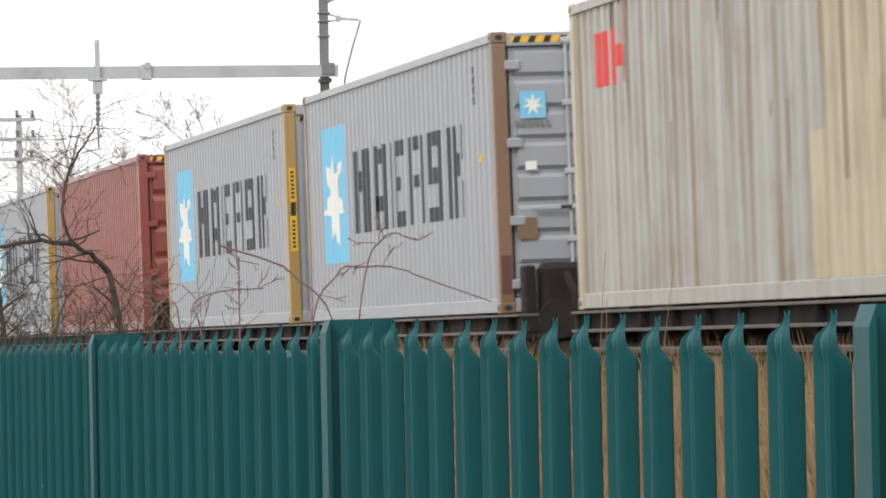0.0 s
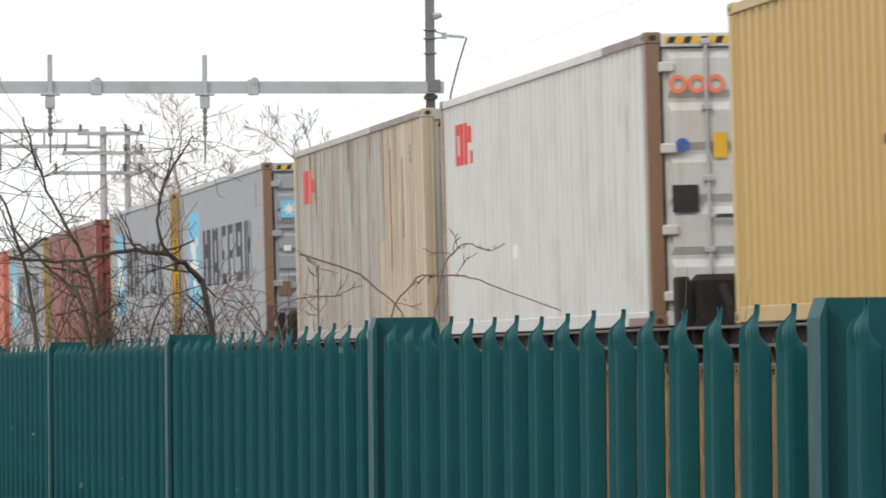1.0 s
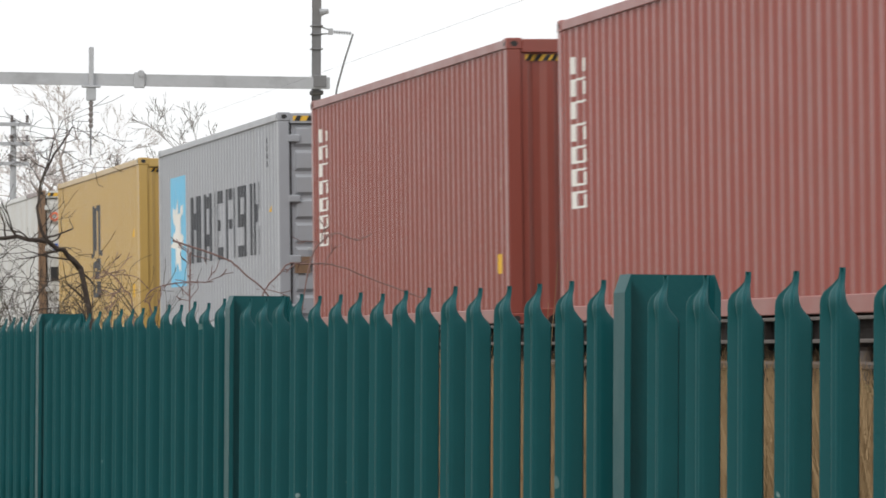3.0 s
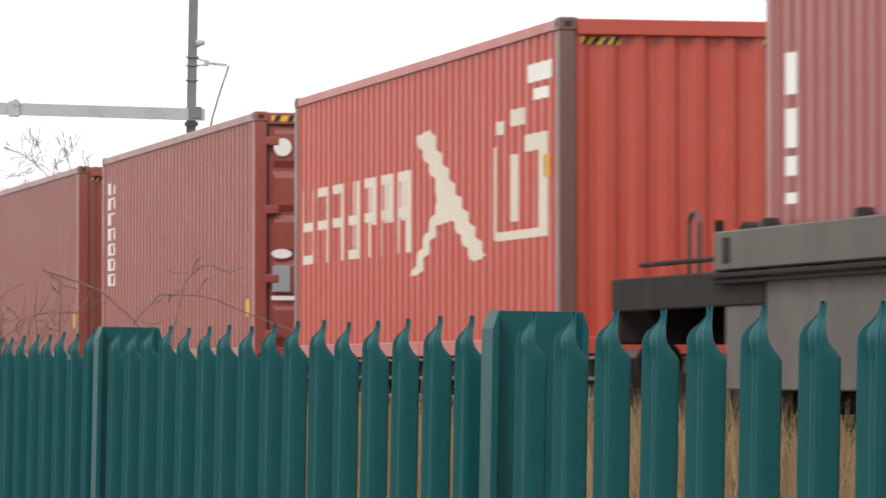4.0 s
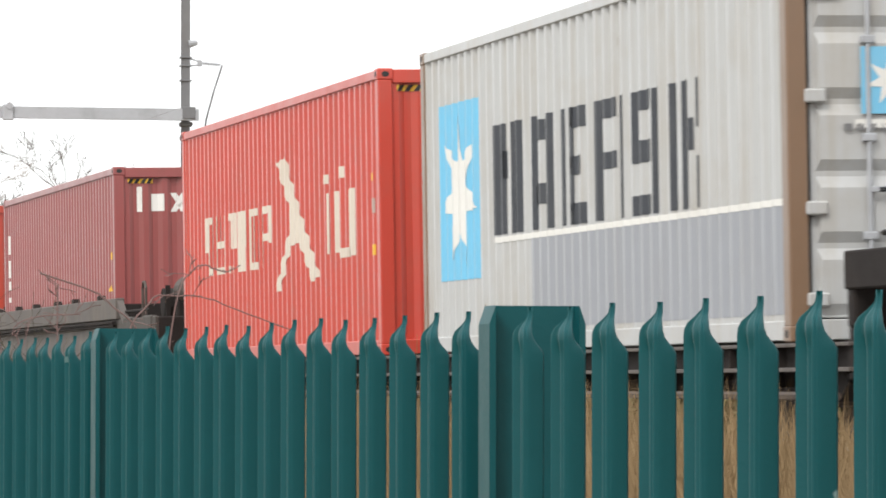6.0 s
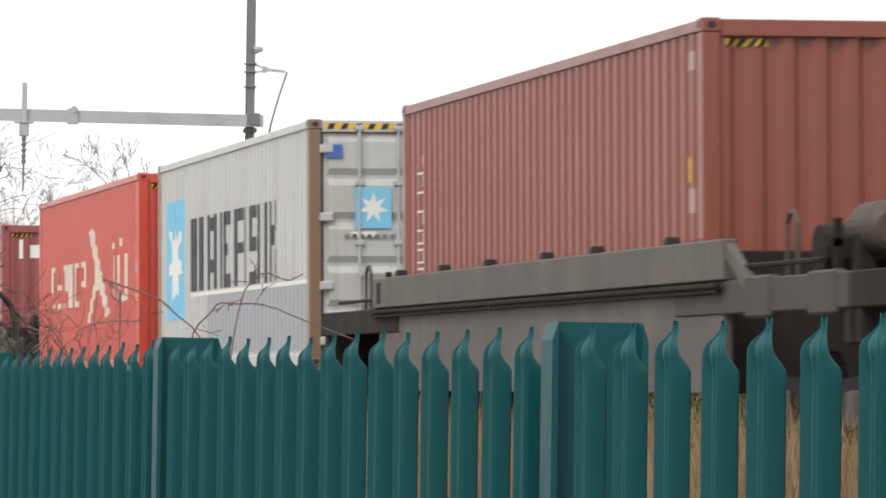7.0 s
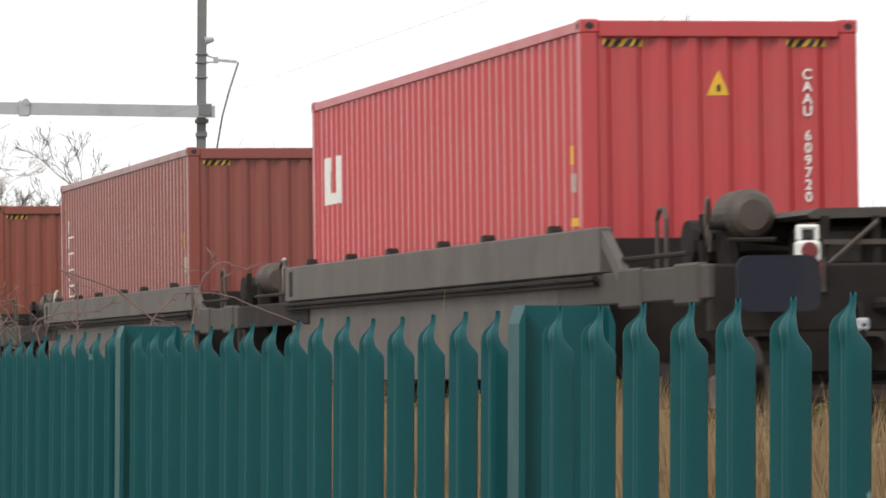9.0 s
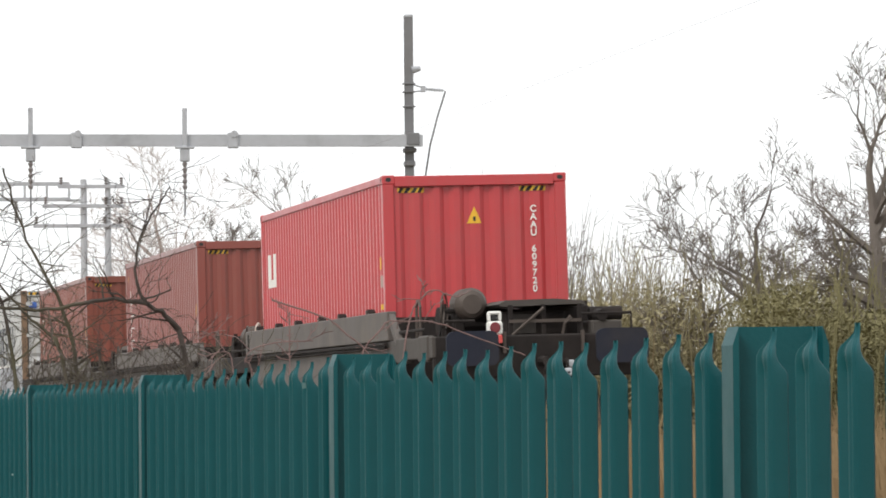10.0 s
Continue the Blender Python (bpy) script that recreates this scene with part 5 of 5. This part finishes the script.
def build_brambles():
    stems = [
        [(2.2, 0.4), (2.23, 1.4), (2.29, 1.94), (2.34, 2.05), (2.38, 2.07), (2.44, 2.05), (2.49, 2.07)],
        [(2.0, 0.4), (2.12, 1.7), (2.21, 1.95), (2.29, 1.975), (2.39, 1.97), (2.52, 1.92), (2.66, 1.87)],
        [(1.86, 2.04), (2.01, 1.99), (2.07, 1.95), (2.18, 1.82), (2.25, 1.4), (2.3, 0.4)],
        [(1.93, 0.4), (1.93, 1.86), (1.932, 1.97)],
        [(1.95, 0.4), (1.84, 1.7), (1.80, 1.86), (1.87, 1.91), (2.01, 1.92)],
        [(1.75, 0.4), (1.76, 1.7), (1.72, 1.9), (1.66, 1.95)],
    ]
    rng = random.Random(5)
    for k, pts in enumerate(stems):
        s = Shape()
        yo = 14 + rng.uniform(-0.1, 0.1)
        limb(s, [(x, yo, z) for x, z in pts], 0.0031 if k < 3 else 0.0024, 0.0017, 6, rng, 14 if k > 2 else 4, 0.05, 1, 0.3)
        # thorns
        for i in range(30):
            j = rng.randrange(len(pts) - 1)
            f = rng.random()
            x = pts[j][0] + (pts[j + 1][0] - pts[j][0]) * f
            z = pts[j][1] + (pts[j + 1][1] - pts[j][1]) * f
            s.tube([(x, yo, z), (x + rng.uniform(-0.012, 0.012), yo, z + rng.uniform(-0.004, 0.012))], [0.0016, 0.0004], 3, cap=False)
        tagged(part("bramble_stem", s, BRAMBLE, raw=True), "arching thorny reddish bramble stem behind the fence", "bramble", "bramble stems")


def build_tree(label, mat, base, height, radius, seed, lean=(0, 0), depth=6, spread=0.75, name="bare_tree", forks=4, start=0.3, reach=0.12):
    t = thing(name, label, "tree", "bare trees")
    rng = random.Random(seed)
    x, y, z = base
    tr = Shape()
    pts = [(x, y, z)]
    for i in range(1, 6):
        f = i / 5
        pts.append((x + lean[0] * f + rng.uniform(-0.1, 0.1), y + lean[1] * f, z + height * 0.55 * f))
    tr.tube(pts, [radius * (1 - 0.55 * i / 5) for i in range(6)], 10)
    part("trunk", tr, mat, t)
    s = Shape()
    for i in range(forks):
        f = start + (1 - start) * (i + 0.5) / forks
        k = min(4, int(f * 5))
        p = Vector(pts[k]).lerp(Vector(pts[k + 1]), f * 5 - k)
        a = rng.uniform(0, 6.28)
        d = Vector((math.cos(a) * spread * 1.2, math.sin(a) * spread * 0.6, rng.uniform(0.35, 1.0)))
        grow(s, rng, p, d, height * reach * rng.uniform(0.8, 1.2), radius * rng.uniform(0.3, 0.5), depth, 0.02, 0.4, (2, 3), 0.72, 5, 0.008, 0.7)
    grow(s, rng, pts[-1], (lean[0] * 0.1, 0, 1), height * reach * 1.1, radius * 0.45, depth, 0.0, 0.35, (2, 3), 0.72, 5, 0.008, 0.65)
    part("crown", s, mat, t, raw=True)
    return t


def build_thicket(label, x0, x1, y0, y1, top, n, mat, seed, ground_z=0.3, leaf=0.0, leaves=0):
    """A dense stand of thin upright stems with a haze of small leaves low down."""
    rng = random.Random(seed)
    s = Shape()
    for _ in range(n):
        x, y = rng.uniform(x0, x1), rng.uniform(y0, y1)
        h = top(x) * rng.uniform(0.55, 1.05)
        p = Vector((x, y, ground_z))
        dx, dy = rng.uniform(-0.25, 0.25), rng.uniform(-0.2, 0.2)
        pts = [p + Vector((dx * h * f + rng.uniform(-0.05, 0.05), dy * h * f, h * f)) for f in (0, 0.35, 0.7, 1.0)]
        s.tube([tuple(q) for q in pts], [0.035, 0.026, 0.016, 0.006], 3, cap=False)
        for _k in range(5):
            f = rng.uniform(0.3, 0.95)
            q = p + Vector((dx * h * f, dy * h * f, h * f))
            e = q + Vector((rng.uniform(-0.5, 0.5), rng.uniform(-0.4, 0.4), rng.uniform(0.2, 0.9)))
            s.tube([tuple(q), tuple(q.lerp(e, 0.5) + Vector((rng.uniform(-0.08, 0.08), 0, 0))), tuple(e)], [0.012, 0.009, 0.005], 3, cap=False)
    for _ in range(leaves):
        x, y = rng.uniform(x0, x1), rng.uniform(y0, y1)
        z = ground_z + top(x) * (rng.random() ** 1.5) * 0.75
        a, b = rng.uniform(0, 6.28), rng.uniform(-0.8, 0.8)
        u = Vector((math.cos(a), math.sin(a) * 0.7, b)).normalized() * leaf * rng.uniform(0.5, 1.4)
        w = Vector((-math.sin(a), math.cos(a), rng.uniform(-0.6, 0.6))).normalized() * leaf * rng.uniform(0.3, 0.8)
        c = Vector((x, y, z))
        s.face(c - u, c - w * 0.6, c + u, c + w * 0.7)
    tagged(part("thicket", s, mat, raw=True), label, "thicket", kind="stuff")


def build_grass():
    """Tall dead grass on the bank between the fence and the tracks."""
    rng = random.Random(9)
    s = Shape()
    for i in range(60000):
        y = 5 + 27 * rng.random()
        x = rng.uniform(2.4, 5.6) if i % 2 else rng.uniform(4.3, 5.9)
        z = ground_height(x)
        h = rng.uniform(0.5, 1.03) * (0.88 + 0.35 * noise.noise((x * 0.8, y * 0.5, 3)))
        a = rng.uniform(0, 6.28)
        lx, ly = math.cos(a) * h * rng.uniform(0.05, 0.4), math.sin(a) * h * rng.uniform(0.05, 0.4)
        w = rng.uniform(0.0025, 0.006)
        k = len(s.v)
        s.v += [(x - w, y, z - 0.03), (x + w, y, z - 0.03), (x + lx * 0.35 + w * 0.8, y + ly * 0.35, z + h * 0.55), (x + lx * 0.35 - w * 0.8, y + ly * 0.35, z + h * 0.55), (x + lx, y + ly, z + h * 0.97)]
        s.f += [(k, k + 1, k + 2, k + 3), (k + 3, k + 2, k + 4)]
    tagged(part("dry_grass", s, DRYGRASS, raw=True), "tall straw-coloured dead grass on the bank", "grass", kind="stuff")
    t = Shape()
    for _ in range(26):
        y, x = rng.uniform(5, 26), rng.uniform(2.2, 5.2)
        z = ground_height(x)
        h = rng.uniform(0.9, 1.45)
        t.tube([(x, y, z), (x + rng.uniform(-0.04, 0.04), y, z + h * 0.6), (x + rng.uniform(-0.1, 0.1), y, z + h)], [0.003, 0.0025, 0.0012], 3, cap=False)
    tagged(part("dry_stalks", t, DRYGRASS, raw=True), "thin pale dead stalks standing above the grass", "stalks", kind="stuff")


build_bush()
build_brambles()
build_grass()
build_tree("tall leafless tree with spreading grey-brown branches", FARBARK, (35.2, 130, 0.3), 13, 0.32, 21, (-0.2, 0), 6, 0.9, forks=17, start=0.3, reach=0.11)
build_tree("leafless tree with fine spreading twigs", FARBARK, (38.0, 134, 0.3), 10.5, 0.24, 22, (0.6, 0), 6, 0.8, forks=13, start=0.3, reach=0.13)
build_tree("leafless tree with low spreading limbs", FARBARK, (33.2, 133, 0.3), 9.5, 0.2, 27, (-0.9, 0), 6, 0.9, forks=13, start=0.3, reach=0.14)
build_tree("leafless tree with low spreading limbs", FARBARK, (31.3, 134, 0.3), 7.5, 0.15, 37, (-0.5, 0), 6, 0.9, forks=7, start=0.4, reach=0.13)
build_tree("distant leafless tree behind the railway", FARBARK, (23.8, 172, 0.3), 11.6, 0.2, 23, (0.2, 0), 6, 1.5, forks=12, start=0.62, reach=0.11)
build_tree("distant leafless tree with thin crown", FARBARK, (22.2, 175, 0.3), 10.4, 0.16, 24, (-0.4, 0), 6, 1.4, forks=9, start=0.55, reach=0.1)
build_tree("pale pinkish distant tree with upright twigs", PALEBARK, (21.2, 192, 0.3), 14.0, 0.2, 25, (0, 0), 6, 0.45, forks=11, start=0.3, reach=0.12)
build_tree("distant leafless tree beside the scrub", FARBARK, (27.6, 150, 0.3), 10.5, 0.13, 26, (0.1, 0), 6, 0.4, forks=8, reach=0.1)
build_thicket("olive and brown winter scrub with thin bare stems", 24, 47, 132, 148, lambda x: 5.7 + 0.8 * math.sin(x * 0.9) + 0.6 * math.sin(x * 2.3 + 1), 1900, SCRUB, 31, 0.3, 0.12, 110000)
build_thicket("olive-green leafy bushes under the bare trees", 29.5, 42, 120, 127, lambda x: 5.7 + 0.6 * math.sin(x * 1.3) + 0.35 * math.sin(x * 3.1), 500, OLIVE, 34, 0.3, 0.075, 130000)
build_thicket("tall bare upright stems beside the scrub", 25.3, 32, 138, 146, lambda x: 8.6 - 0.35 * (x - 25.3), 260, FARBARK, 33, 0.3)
build_thicket("hazy distant scrub beyond the railway", -10, 26, 230, 244, lambda x: 3.4 + 0.8 * math.sin(x * 0.7), 900, SCRUB, 32, 0.0, 0.16, 9000)

# ---- the train ----
ROLLING = []  # (thing, place along the train, x, z)
TRAIN_X = 9.57


def build_train():
    for near, z, args in LOADS:
        ROLLING.append((build_container(**args), near, TRAIN_X, z))
        if near == -117.3:
            stacked_letters(ROLLING[-1][0], "TCKU 69553", 2.02, 2.42, 0.125, 0.107)
        if near == -158.6:
            stacked_letters(ROLLING[-1][0], "CAAU 609720", 2.0, 2.39, 0.122, 0.105)
        if near == 69.1:
            strip = part("caution_strip", Shape().box(0.035, 0.125, -0.005, -0.002, 0.95, 2.05), YELLOW, ROLLING[-1][0], "yellow warning strip")
            part("strip_panel", Shape().box(0.045, 0.115, -0.009, -0.006, 1.42, 1.6), BLACK, strip)
            for k in range(7):
                for z0 in (1.0, 1.65):
                    part("strip_mark", Shape().box(0.06, 0.1, -0.008, -0.006, z0 + 0.055 * k, z0 + 0.055 * k + 0.03), BLACK, strip)
        if near in (39.4, 25.8):
            y1 = 4.4 if near == 39.4 else 2.1
            for z0, z1 in ((2.796, 2.88), (0.02, 0.1)):
                part("rail_rust", Shape().box(-0.003, 0.02, 0.2, y1 if z0 > 1 else 1.1, z0, z1, 0.004), P_DARKPOST, ROLLING[-1][0], "dark rust on the rail")
        if near == 55.3:
            part("rust_run", Shape().box(0.02, 0.13, -0.003, -0.001, 0.2, 0.6), P_DARKPOST, ROLLING[-1][0])
    # flat wagons, each under one container and reaching to the next
    for near, far in ((113.0, 140.6), (98.4, 112.7), (83.9, 98.0), (54.4, 83.5), (24.9, 51.9), (9.2, 24.5), (-5.4, 8.6), (-20.3, -6.0), (-34.9, -20.9), (-50.6, -35.5), (-100.9, -72.2)):
        ROLLING.append((build_flat(near, far, near in (24.9, 54.4, -100.9, 83.9)), near, TRAIN_X, 0.0))
    for near in (-67.3, -117.3, -137.9):
        ROLLING.append((build_pocket(top=2.91 if near == -67.3 else 2.94), near, TRAIN_X, 0.0))
    ROLLING.append((build_pocket(True, 3.0), -158.6, TRAIN_X, 0.0))
    ROLLING.append((build_tail_lamp(), -158.6 - 4.5, TRAIN_X + 0.60, 2.63))


CANT = -1.0


def stacked_letters(parent, text, x, z, size, pitch):
    """White code letters down a container's end, one below the other."""
    for i, ch in enumerate(text):
        if ch == " ":
            continue
        cu = bpy.data.curves.new("code_letter", "FONT")
        cu.body, cu.size, cu.align_x, cu.extrude = ch, size, "CENTER", 0.002
        cu.offset = 0.003
        tmp = bpy.data.objects.new("code_letter", cu)
        me = bpy.data.meshes.new_from_object(tmp)
        bpy.data.objects.remove(tmp)
        me.materials.clear()
        me.materials.append(WHITE)
        ob = part("code_letter", me, WHITE, parent)
        ob.matrix_basis = pose(x, 0.026, z - pitch * i, 90, 0, 0)


def motions():
    for ob, near, x, z in ROLLING:
        walk(ob, [(t, pose(x, near + s, z, 0, CANT, 0)) for t, s in TRAIN])


build_train()
motions()
